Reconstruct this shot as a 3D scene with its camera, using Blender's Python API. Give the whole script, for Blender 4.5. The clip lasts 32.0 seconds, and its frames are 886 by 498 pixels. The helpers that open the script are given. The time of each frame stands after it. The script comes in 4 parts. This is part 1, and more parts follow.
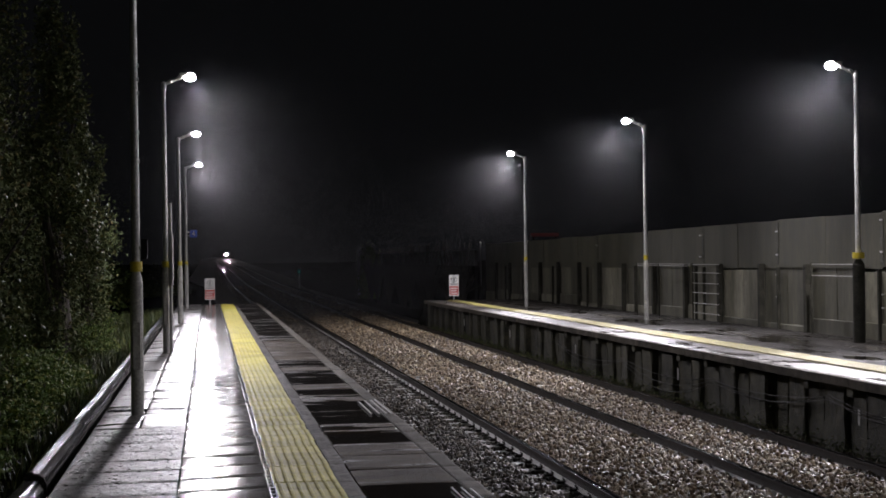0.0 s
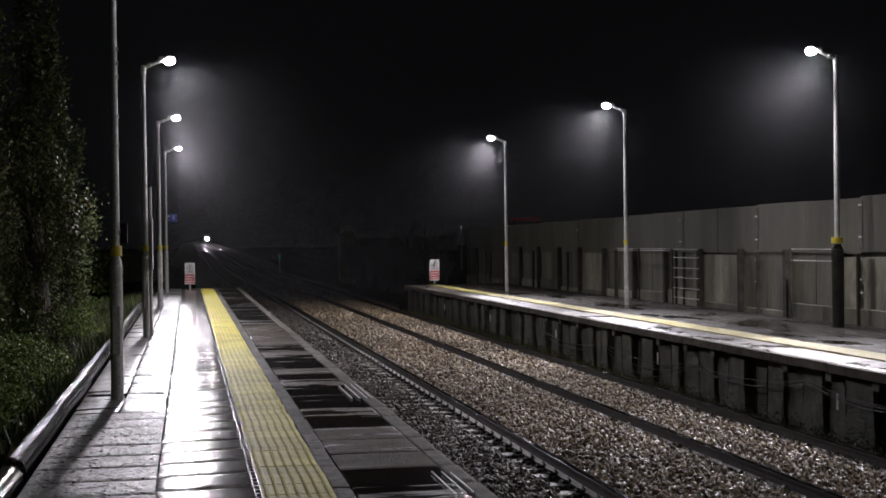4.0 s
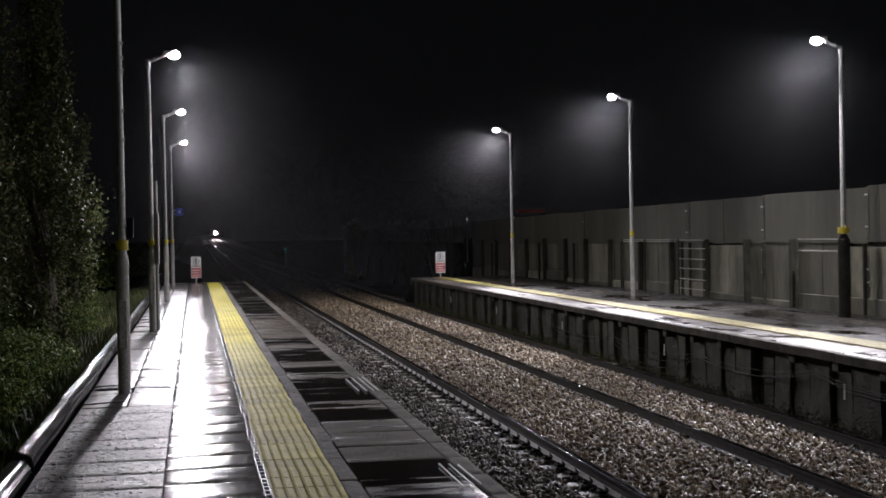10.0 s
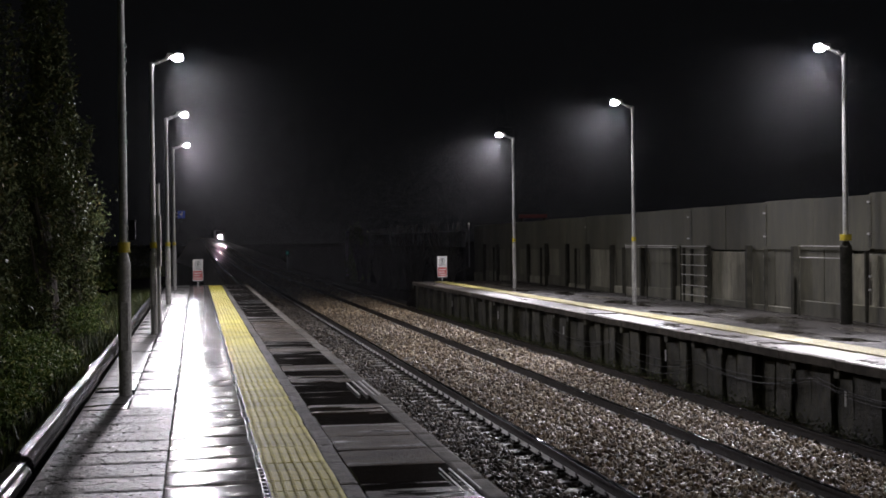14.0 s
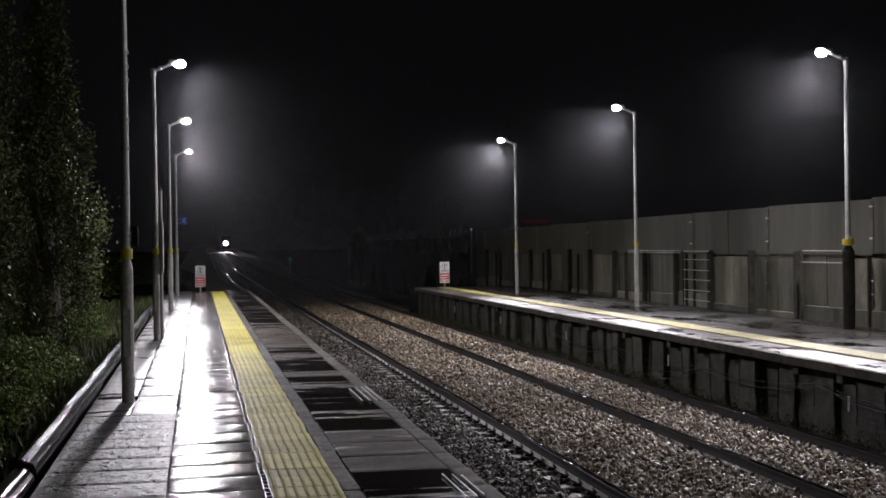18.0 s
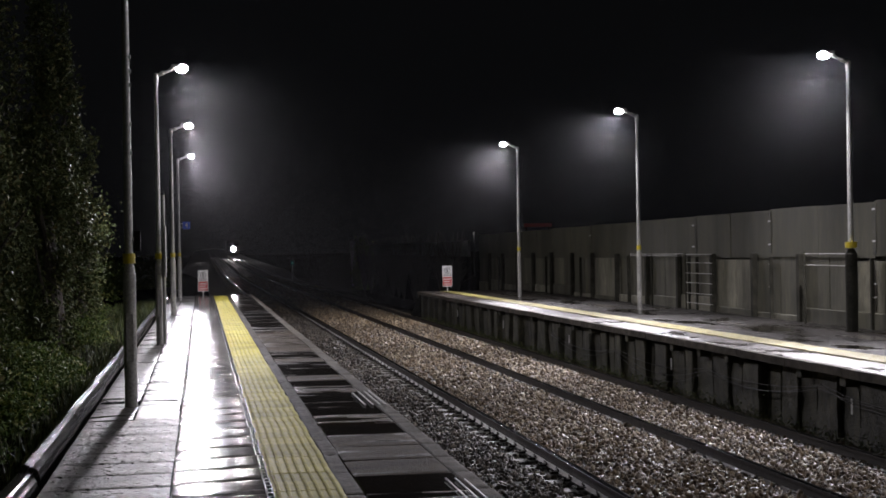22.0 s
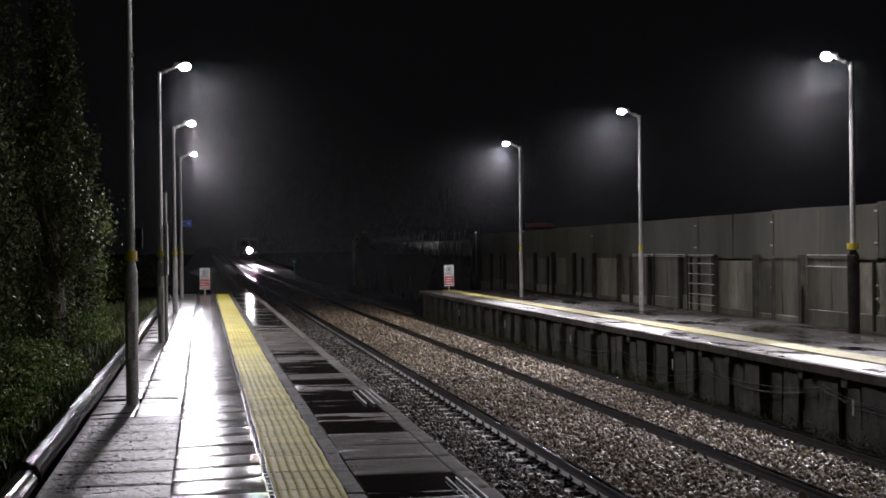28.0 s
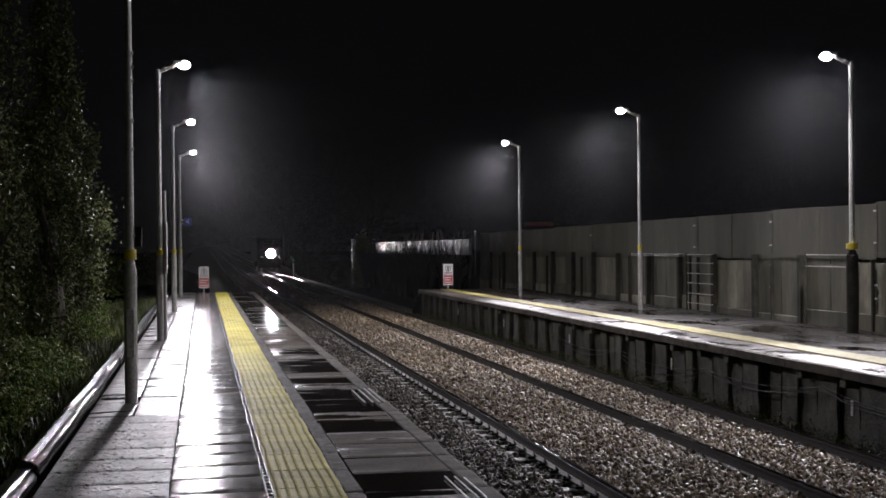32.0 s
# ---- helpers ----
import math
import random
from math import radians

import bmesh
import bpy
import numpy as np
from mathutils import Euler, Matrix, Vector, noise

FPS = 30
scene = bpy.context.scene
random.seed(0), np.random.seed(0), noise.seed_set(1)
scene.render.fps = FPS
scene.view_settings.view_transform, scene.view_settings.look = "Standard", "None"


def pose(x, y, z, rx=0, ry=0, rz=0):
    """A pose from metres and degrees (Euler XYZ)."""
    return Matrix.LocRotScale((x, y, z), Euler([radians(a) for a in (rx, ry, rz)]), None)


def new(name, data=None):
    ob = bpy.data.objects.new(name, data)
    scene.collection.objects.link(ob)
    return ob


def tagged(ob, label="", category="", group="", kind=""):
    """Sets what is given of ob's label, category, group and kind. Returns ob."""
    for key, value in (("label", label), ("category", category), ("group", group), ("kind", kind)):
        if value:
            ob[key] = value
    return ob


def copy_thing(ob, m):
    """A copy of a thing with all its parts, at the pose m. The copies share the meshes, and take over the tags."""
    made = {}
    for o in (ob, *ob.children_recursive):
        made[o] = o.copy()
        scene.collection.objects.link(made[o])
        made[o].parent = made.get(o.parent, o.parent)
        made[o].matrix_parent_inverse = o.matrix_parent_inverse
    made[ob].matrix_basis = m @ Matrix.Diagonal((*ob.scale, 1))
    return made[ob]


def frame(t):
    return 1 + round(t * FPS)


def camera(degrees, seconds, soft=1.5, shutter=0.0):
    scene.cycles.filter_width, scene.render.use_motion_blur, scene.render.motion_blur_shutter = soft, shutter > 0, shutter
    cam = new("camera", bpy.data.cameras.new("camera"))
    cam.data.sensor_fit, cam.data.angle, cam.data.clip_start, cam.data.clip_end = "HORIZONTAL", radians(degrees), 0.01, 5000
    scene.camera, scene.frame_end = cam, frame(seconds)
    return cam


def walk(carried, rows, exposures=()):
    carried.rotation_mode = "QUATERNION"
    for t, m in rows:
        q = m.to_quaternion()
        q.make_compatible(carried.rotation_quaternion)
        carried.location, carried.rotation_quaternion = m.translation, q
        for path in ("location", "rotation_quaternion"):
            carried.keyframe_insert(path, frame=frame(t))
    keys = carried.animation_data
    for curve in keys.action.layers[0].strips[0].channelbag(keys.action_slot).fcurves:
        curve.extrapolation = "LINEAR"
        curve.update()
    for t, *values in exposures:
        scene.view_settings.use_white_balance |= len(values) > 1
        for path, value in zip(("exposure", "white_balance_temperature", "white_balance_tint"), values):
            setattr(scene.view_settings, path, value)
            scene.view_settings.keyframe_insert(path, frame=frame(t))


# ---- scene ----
# ---------------------------------------------------------------- camera
cam = camera(33.57, 32.0, soft=1.7)
walk(cam, [
    (0, pose(0, 0, 1.57, 90.354, 0.742, -9.096)),
    (0.5, pose(0, 0, 1.57, 90.311, 0.587, -9.189)),
    (1, pose(0, 0, 1.57, 90.249, 0.505, -9.269)),
    (1.5, pose(0, 0, 1.57, 90.172, 0.477, -9.352)),
    (2, pose(0, 0, 1.57, 90.101, 0.564, -9.426)),
    (2.5, pose(0, 0, 1.57, 90.022, 0.664, -9.504)),
    (3, pose(0, 0, 1.57, 89.933, 0.722, -9.604)),
    (3.5, pose(0, 0, 1.57, 89.853, 0.685, -9.728)),
    (5.5, pose(0, 0, 1.57, 89.379, 0.791, -10.107)),
    (6, pose(0, 0, 1.57, 89.327, 0.780, -10.120)),
    (6.5, pose(0, 0, 1.57, 89.313, 0.804, -10.101)),
    (7, pose(0, 0, 1.57, 89.316, 0.837, -10.035)),
    (7.5, pose(0, 0, 1.57, 89.340, 0.865, -9.942)),
    (8, pose(0, 0, 1.57, 89.359, 0.928, -9.857)),
    (8.5, pose(0, 0, 1.57, 89.358, 0.975, -9.789)),
    (9, pose(0, 0, 1.57, 89.363, 1.006, -9.735)),
    (9.5, pose(0, 0, 1.57, 89.400, 1.031, -9.690)),
    (10, pose(0, 0, 1.57, 89.447, 1.043, -9.629)),
    (10.5, pose(0, 0, 1.57, 89.483, 1.038, -9.580)),
    (11, pose(0, 0, 1.57, 89.499, 0.995, -9.570)),
    (11.5, pose(0, 0, 1.57, 89.516, 0.936, -9.571)),
    (12, pose(0, 0, 1.57, 89.532, 0.916, -9.572)),
    (12.5, pose(0, 0, 1.57, 89.531, 0.856, -9.570)),
    (13, pose(0, 0, 1.57, 89.548, 0.749, -9.567)),
    (13.5, pose(0, 0, 1.57, 89.582, 0.703, -9.566)),
    (14, pose(0, 0, 1.57, 89.620, 0.653, -9.554)),
    (14.5, pose(0, 0, 1.57, 89.641, 0.612, -9.500)),
    (16.5, pose(0, 0, 1.57, 89.748, 0.717, -9.532)),
    (17, pose(0, 0, 1.57, 89.788, 0.740, -9.488)),
    (17.5, pose(0, 0, 1.57, 89.816, 0.743, -9.446)),
    (18, pose(0, 0, 1.57, 89.839, 0.789, -9.462)),
    (18.5, pose(0, 0, 1.57, 89.855, 0.799, -9.522)),
    (19, pose(0, 0, 1.57, 89.856, 0.799, -9.558)),
    (19.5, pose(0, 0, 1.57, 89.850, 0.829, -9.554)),
    (20, pose(0, 0, 1.57, 89.859, 0.855, -9.511)),
    (20.5, pose(0, 0, 1.57, 89.883, 0.875, -9.459)),
    (21, pose(0, 0, 1.57, 89.913, 0.891, -9.416)),
    (21.5, pose(0, 0, 1.57, 89.951, 0.900, -9.386)),
    (22, pose(0, 0, 1.57, 89.992, 0.943, -9.362)),
    (22.5, pose(0, 0, 1.57, 90.008, 0.977, -9.340)),
    (23, pose(0, 0, 1.57, 90.003, 1.010, -9.325)),
    (23.5, pose(0, 0, 1.57, 90.006, 1.011, -9.291)),
    (24, pose(0, 0, 1.57, 89.999, 0.984, -9.247)),
    (24.5, pose(0, 0, 1.57, 89.994, 0.904, -9.232)),
    (25, pose(0, 0, 1.57, 90.004, 0.879, -9.267)),
    (25.5, pose(0, 0, 1.57, 90.017, 0.884, -9.318)),
    (27.5, pose(0, 0, 1.57, 89.967, 0.630, -9.294)),
    (28, pose(0, 0, 1.57, 89.964, 0.631, -9.287)),
    (28.5, pose(0, 0, 1.57, 89.969, 0.624, -9.288)),
    (29, pose(0, 0, 1.57, 89.981, 0.615, -9.283)),
    (29.5, pose(0, 0, 1.57, 89.987, 0.642, -9.268)),
    (30, pose(0, 0, 1.57, 89.979, 0.625, -9.247)),
    (30.5, pose(0, 0, 1.57, 89.962, 0.632, -9.230)),
    (31, pose(0, 0, 1.57, 89.940, 0.596, -9.241)),
    (31.5, pose(0, 0, 1.57, 89.928, 0.527, -9.283)),
    (32, pose(0, 0, 1.57, 89.926, 0.506, -9.321)),
])

# ---------------------------------------------------------------- world and lamps
RAIL_Z = -0.80          # rail head; the platform surface is z = 0
LAMP_TINT = (0.955, 0.908, 0.980)
LAMP_POWER = 800.0         # the wide beam of a lantern
ALONG_POWER = 1500.0       # each of its two beams along the platform
# column foot x, y, the side on which the lantern reaches out, and its output
COLUMNS = [(-0.74, 15.63, 1, 0.05), (-0.735, 26.45, 1, 1.15), (-0.71, 38.3, 1, 1.0), (-0.72, 50.4, 1, 1.0),
           (11.24, 24.23, -1, 2.0), (10.52, 34.5, -1, 1.8), (9.92, 45.4, -1, 1.9),
           (11.45, 13.8, -1, 0.95), (11.5, 3.2, -1, 0.9)]
LANTERN_Z = 4.84

world = bpy.data.worlds.new("night")
scene.world = world
world.use_nodes = True
bg = world.node_tree.nodes["Background"]
bg.inputs["Color"].default_value = (0.85, 0.88, 1.0, 1)
bg.inputs["Strength"].default_value = 0.0028


def lantern_light(x, y, z, power, cone, blend, turn):
    data = bpy.data.lights.new("lantern_light", "SPOT")
    data.spot_size, data.spot_blend, data.shadow_soft_size = radians(cone), blend, 0.09
    data.energy, data.color = power, LAMP_TINT
    ob = new("lantern_light", data)
    ob.matrix_world = Matrix.Translation((x, y, z)) @ turn
    return ob


for cx, cy, side, output in COLUMNS:
    spot = (cx + side * 0.455, cy, LANTERN_Z - 0.135)
    lantern_light(*spot, LAMP_POWER * output, 136, 0.7, pose(0, 0, 0, 0, -side * 38, 0))
    for way in ((-1,) if cy > 46 else (-1, 1)):      # the last lantern gets no outward beam, to leave the line beyond dark
        lantern_light(*spot, ALONG_POWER * output, 80 if way < 0 else 74, 0.9, pose(0, 0, 0, -58 if way < 0 else 46, 0, 0) @ pose(0, 0, 0, 0, -6 if side > 0 else 16, 0))

# ---------------------------------------------------------------- materials


def tree(name):
    m = bpy.data.materials.new(name)
    m.use_nodes = True
    nt = m.node_tree
    return m, nt, nt.nodes["Principled BSDF"]


def link(nt, a, b):
    nt.links.new(a, b)


def noise_node(nt, scale, detail=4.0, rough=0.6, stretch=None, distortion=0.0):
    co = nt.nodes.new("ShaderNodeTexCoord")
    n = nt.nodes.new("ShaderNodeTexNoise")
    n.inputs["Scale"].default_value = scale
    n.inputs["Detail"].default_value = detail
    n.inputs["Roughness"].default_value = rough
    n.inputs["Distortion"].default_value = distortion
    geo = nt.nodes.new("ShaderNodeNewGeometry")
    src = geo.outputs["Position"]
    if stretch:
        mp = nt.nodes.new("ShaderNodeMapping")
        mp.inputs["Scale"].default_value = stretch
        link(nt, src, mp.inputs["Vector"])
        src = mp.outputs["Vector"]
    link(nt, src, n.inputs["Vector"])
    nt.nodes.remove(co)
    return n


def ramp(nt, src, stops):
    r = nt.nodes.new("ShaderNodeValToRGB")
    els = r.color_ramp.elements
    while len(els) < len(stops):
        els.new(0.5)
    for e, (p, c) in zip(els, stops):
        e.position = p
        e.color = (*c, 1) if len(c) == 3 else c
    link(nt, src, r.inputs["Fac"])
    return r


def mixcol(nt, fac, a, b, mode="MIX"):
    m = nt.nodes.new("ShaderNodeMix")
    m.data_type, m.blend_type = "RGBA", mode
    for sock, v in ((m.inputs[0], fac), (m.inputs[6], a), (m.inputs[7], b)):
        if hasattr(v, "links"):
            link(nt, v, sock)
        elif isinstance(v, (int, float)):
            sock.default_value = v
        else:
            sock.default_value = (*v, 1)
    return m.outputs[2]


def grey(v):
    return (v, v, v)


def surface(name, dark, light, scale=6.0, fine=60.0, rough=(0.5, 0.8), bump=0.3, bump_scale=None, metallic=0.0,
            vary=0.0, stretch=None, wet=None, wet_stretch=None, spec=0.5, depth=0.01, distortion=0.0, grains=(0.6, 1.15), ripple=None):
    """A procedural surface: colour at two scales, roughness and relief. vary: tint from piece to piece.
    wet: (scale, low, high, roughness) of water films that smooth the surface. ripple: how the relief is drawn out."""
    m, nt, b = tree(name)
    big = noise_node(nt, scale, 5, 0.6, stretch, distortion)
    small = noise_node(nt, fine, 3, 0.6, stretch)
    col = ramp(nt, big.outputs["Fac"], [(0.3, dark), (0.7, light)]).outputs["Color"]
    grain = ramp(nt, small.outputs["Fac"], [(0.3, grey(grains[0])), (0.7, grey(grains[1]))]).outputs["Color"]
    col = mixcol(nt, 1.0, col, grain, "MULTIPLY")
    if vary:
        oi = nt.nodes.new("ShaderNodeObjectInfo")
        v = ramp(nt, oi.outputs["Random"], [(0.0, grey(1 - vary)), (1.0, grey(1 + vary * 0.6))]).outputs["Color"]
        col = mixcol(nt, 1.0, col, v, "MULTIPLY")
    rg = ramp(nt, small.outputs["Fac"], [(0.3, grey(rough[0])), (0.7, grey(rough[1]))]).outputs["Color"]
    bp = nt.nodes.new("ShaderNodeBump")
    bp.inputs["Strength"].default_value = bump
    bp.inputs["Distance"].default_value = depth
    hn = noise_node(nt, bump_scale or fine, 4, 0.65, ripple or stretch)
    link(nt, hn.outputs["Fac"], bp.inputs["Height"])
    if wet:
        ws, lo, hi, wr = wet
        wn = noise_node(nt, ws, 5, 0.6, wet_stretch)
        src = wn.outputs["Fac"]
        if vary:
            oi2 = nt.nodes.new("ShaderNodeObjectInfo")
            ad = nt.nodes.new("ShaderNodeMath")
            ad.operation = "MULTIPLY_ADD"
            link(nt, oi2.outputs["Random"], ad.inputs[0])
            ad.inputs[1].default_value = 0.16
            link(nt, src, ad.inputs[2])
            src = ad.outputs[0]
        film = ramp(nt, src, [(lo, grey(0)), (hi, grey(1))]).outputs["Color"]
        rg = mixcol(nt, film, rg, grey(wr))
        col = mixcol(nt, film, col, mixcol(nt, 1.0, col, grey(0.55), "MULTIPLY"))
        sub = nt.nodes.new("ShaderNodeMath")
        sub.operation = "MULTIPLY_ADD"
        link(nt, film, sub.inputs[0])
        sub.inputs[1].default_value = -bump * 0.93
        sub.inputs[2].default_value = bump
        link(nt, sub.outputs[0], bp.inputs["Strength"])
    link(nt, col, b.inputs["Base Color"])
    link(nt, rg, b.inputs["Roughness"])
    link(nt, bp.outputs["Normal"], b.inputs["Normal"])
    b.inputs["Metallic"].default_value = metallic
    b.inputs["Specular IOR Level"].default_value = spec
    return m


def island_surface(name, stops, rough, spec=0.5, bump=0.2, fine=120.0):
    """Colour from stone to stone or leaf to leaf."""
    m, nt, b = tree(name)
    geo = nt.nodes.new("ShaderNodeNewGeometry")
    col = ramp(nt, geo.outputs["Random Per Island"], stops).outputs["Color"]
    n = noise_node(nt, fine, 3)
    g = ramp(nt, n.outputs["Fac"], [(0.3, grey(0.6)), (0.7, grey(1.2))]).outputs["Color"]
    link(nt, mixcol(nt, 1.0, col, g, "MULTIPLY"), b.inputs["Base Color"])
    bp = nt.nodes.new("ShaderNodeBump")
    bp.inputs["Strength"].default_value, bp.inputs["Distance"].default_value = bump, 0.005
    link(nt, n.outputs["Fac"], bp.inputs["Height"])
    link(nt, bp.outputs["Normal"], b.inputs["Normal"])
    b.inputs["Roughness"].default_value = rough
    b.inputs["Specular IOR Level"].default_value = spec
    return m


def glow(name, colour, strength):
    m, nt, b = tree(name)
    b.inputs["Base Color"].default_value = (0.05, 0.05, 0.05, 1)
    b.inputs["Emission Color"].default_value = (*colour, 1)
    b.inputs["Emission Strength"].default_value = strength
    return m


def plain(name, colour, rough=0.5, metallic=0.0, spec=0.5):
    return surface(name, tuple(c * 0.85 for c in colour), tuple(min(1, c * 1.1) for c in colour), 5, 40, (rough * 0.8, min(1, rough * 1.2)), 0.12,
                   metallic=metallic, spec=spec, depth=0.004)


SLAB_ROUGH = surface("slab_concrete", (0.035, 0.033, 0.030), (0.115, 0.110, 0.102), 2.2, 22, (0.14, 0.72), 1.0, 20, vary=0.25, depth=0.036, grains=(0.35, 1.6))
SLAB_WET = surface("slab_soaked", (0.075, 0.071, 0.066), (0.14, 0.134, 0.126), 2.5, 30, (0.28, 0.58), 1.0, 20, vary=0.45, depth=0.010,
                   wet=(2.4, 0.56, 0.78, 0.14), wet_stretch=(0.5, 1.6, 1))
SLAB_GLOSS = surface("slab_polished_wet", (0.09, 0.082, 0.074), (0.20, 0.186, 0.170), 3.0, 24, (0.085, 0.165), 1.0, 34, vary=0.35, depth=0.0030, ripple=(0.18, 1, 1),
                     wet=(3.0, 0.52, 0.80, 0.07), wet_stretch=(0.7, 3.4, 1))
MORTAR = surface("mortar_wet", (0.02, 0.019, 0.018), (0.07, 0.067, 0.062), 9, 70, (0.3, 0.6), 0.9, 60, vary=0.3, depth=0.008)
TACTILE = surface("tactile_yellow", (0.42, 0.372, 0.045), (0.64, 0.578, 0.105), 3, 50, (0.45, 0.75), 0.35, 80, vary=0.16, depth=0.004, spec=0.22)
COPING_DARK = surface("coping_slab", (0.019, 0.0140, 0.0092), (0.060, 0.0455, 0.0305), 2.0, 34, (0.55, 0.95), 1.0, 30, vary=0.3, depth=0.026, grains=(0.15, 2.3), spec=0.09,
                      wet=(1.4, 0.57, 0.68, 0.13), wet_stretch=(0.45, 2.4, 1))
COPING_SOAKED = surface("coping_flooded", (0.016, 0.0115, 0.008), (0.036, 0.027, 0.019), 2.4, 60, (0.5, 0.7), 0.4, 60, vary=0.3, depth=0.006, spec=0.25,
                        wet=(1.4, 0.36, 0.54, 0.11), wet_stretch=(0.45, 2.4, 1))
NOSING = surface("nosing_concrete", (0.032, 0.0275, 0.0205), (0.115, 0.101, 0.080), 5, 40, (0.6, 0.9), 0.7, 50, vary=0.3, depth=0.014, spec=0.14)
KERB_STRIP = surface("kerb_strip", (0.022, 0.020, 0.017), (0.115, 0.107, 0.094), 9, 26, (0.5, 0.95), 0.9, 30, vary=0.35, depth=0.016, spec=0.12, grains=(0.4, 1.4))
DRAIN = surface("drain_iron", (0.03, 0.03, 0.03), (0.12, 0.12, 0.12), 8, 60, (0.2, 0.4), 0.3, metallic=0.6)
EDGING = surface("edging_wet", (0.008, 0.0078, 0.0072), (0.022, 0.0213, 0.020), 7, 45, (0.08, 0.16), 1.0, 24, vary=0.15, depth=0.0016, stretch=(1, 1.6, 1))
DARK_CONCRETE = surface("stained_concrete", (0.010, 0.0098, 0.0056), (0.082, 0.077, 0.047), 2.6, 20, (0.6, 0.9), 0.8, 24, vary=0.25, depth=0.03, grains=(0.35, 1.4))
PANEL = surface("wall_panel", (0.043, 0.042, 0.0285), (0.098, 0.095, 0.066), 0.8, 12, (0.6, 0.85), 0.35, 30, vary=0.08, stretch=(1, 1, 0.20), depth=0.008, spec=0.25)
PANEL_LOW = surface("wall_panel_lower", (0.050, 0.048, 0.034), (0.16, 0.153, 0.112), 1.1, 12, (0.6, 0.85), 0.35, 30, vary=0.28, stretch=(1, 1, 0.22), depth=0.008, spec=0.25)
PANEL_PALE = surface("wall_panel_pale", (0.10, 0.096, 0.070), (0.27, 0.257, 0.195), 1.3, 12, (0.6, 0.85), 0.3, 30, vary=0.12, stretch=(1, 1, 0.30), depth=0.008, spec=0.25)
ASPHALT = surface("asphalt_wet", (0.008, 0.0068, 0.0052), (0.021, 0.0178, 0.0138), 1.2, 90, (0.60, 0.85), 0.9, 90, depth=0.008, spec=0.14,
                  wet=(0.8, 0.46, 0.60, 0.10), wet_stretch=(1.4, 0.5, 1))
COPING_FAR = surface("far_coping", (0.038, 0.031, 0.0265), (0.105, 0.090, 0.080), 1.4, 24, (0.42, 0.68), 0.7, 30, vary=0.4, depth=0.008, grains=(0.4, 1.4),
                     wet=(1.1, 0.56, 0.76, 0.14), wet_stretch=(1.6, 0.7, 1))
LINE_YELLOW = surface("line_paint", (0.22, 0.19, 0.055), (0.40, 0.36, 0.13), 4, 40, (0.4, 0.6), 0.3, 60, depth=0.003, vary=0.15)
WHITE_PAINT = surface("white_paint", (0.45, 0.45, 0.43), (0.72, 0.72, 0.70), 6, 60, (0.3, 0.5), 0.3, 60, depth=0.003)
STEEL = surface("galvanised_steel", (0.38, 0.377, 0.36), (0.55, 0.546, 0.525), 5, 40, (0.36, 0.55), 0.15, 40, metallic=0.2, depth=0.003)
STEEL_DULL = surface("weathered_steel", (0.33, 0.322, 0.30), (0.52, 0.51, 0.48), 5, 40, (0.45, 0.65), 0.2, 40, metallic=0.1, depth=0.004)
COLUMN_DARK = surface("dark_column_paint", (0.014, 0.0136, 0.011), (0.04, 0.039, 0.031), 5, 40, (0.7, 0.9), 0.3, 40, spec=0.1)
POST_DARK = surface("dark_post", (0.018, 0.0175, 0.0135), (0.050, 0.048, 0.037), 5, 40, (0.75, 0.95), 0.3, 40, spec=0.08)
BAND = plain("yellow_band", (0.60, 0.48, 0.03), 0.45)
BLACK = plain("black_plastic", (0.008, 0.008, 0.009), 0.65, spec=0.15)
RAIL_SIDE = surface("rail_rust", (0.010, 0.0078, 0.006), (0.032, 0.024, 0.019), 9, 60, (0.5, 0.75), 0.3, 60, metallic=0.1, spec=0.25)
RAIL_HEAD = surface("rail_head", (0.14, 0.14, 0.15), (0.24, 0.24, 0.25), 3, 40, (0.022, 0.05), 0.02, 40, metallic=1.0, stretch=(8, 0.5, 8))
# pale colour that paints the bright highlight along the rail's foot
RAIL_FOOT = surface("rail_foot_highlight", (0.30, 0.29, 0.28), (0.50, 0.49, 0.47), 6, 50, (0.25, 0.45), 0.2, 50)
SLEEPER = surface("sleeper_concrete", (0.030, 0.0275, 0.022), (0.085, 0.079, 0.065), 5, 40, (0.45, 0.75), 0.5, 50, vary=0.35, spec=0.35)
STONE = island_surface("ballast_stone", [(0.0, (0.032, 0.022, 0.012)), (0.45, (0.086, 0.060, 0.032)), (0.8, (0.162, 0.120, 0.070)), (1.0, (0.30, 0.255, 0.175))],
                       0.46, 0.42, 0.4, 60)
# darker copy of STONE: the shade beside the platform is in its colour
STONE_DARK = island_surface("ballast_stone_shaded", [(0.0, (0.011, 0.0088, 0.0062)), (0.6, (0.032, 0.026, 0.0185)), (0.9, (0.07, 0.058, 0.043)), (1.0, (0.15, 0.13, 0.10))], 0.5, 0.26, 0.5, 60)
BED = surface("ballast_bed", (0.03, 0.025, 0.02), (0.10, 0.08, 0.065), 9, 22, (0.5, 0.8), 0.9, 20, depth=0.04)
# near-black, so the unlit night is put into the ground's own colour
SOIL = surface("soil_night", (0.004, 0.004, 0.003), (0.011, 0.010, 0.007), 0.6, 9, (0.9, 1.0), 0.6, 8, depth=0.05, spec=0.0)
GRASS = island_surface("grass_blade", [(0.0, (0.03, 0.052, 0.012)), (0.6, (0.065, 0.095, 0.024)), (1.0, (0.14, 0.13, 0.04))], 0.5, 0.4, 0.1)
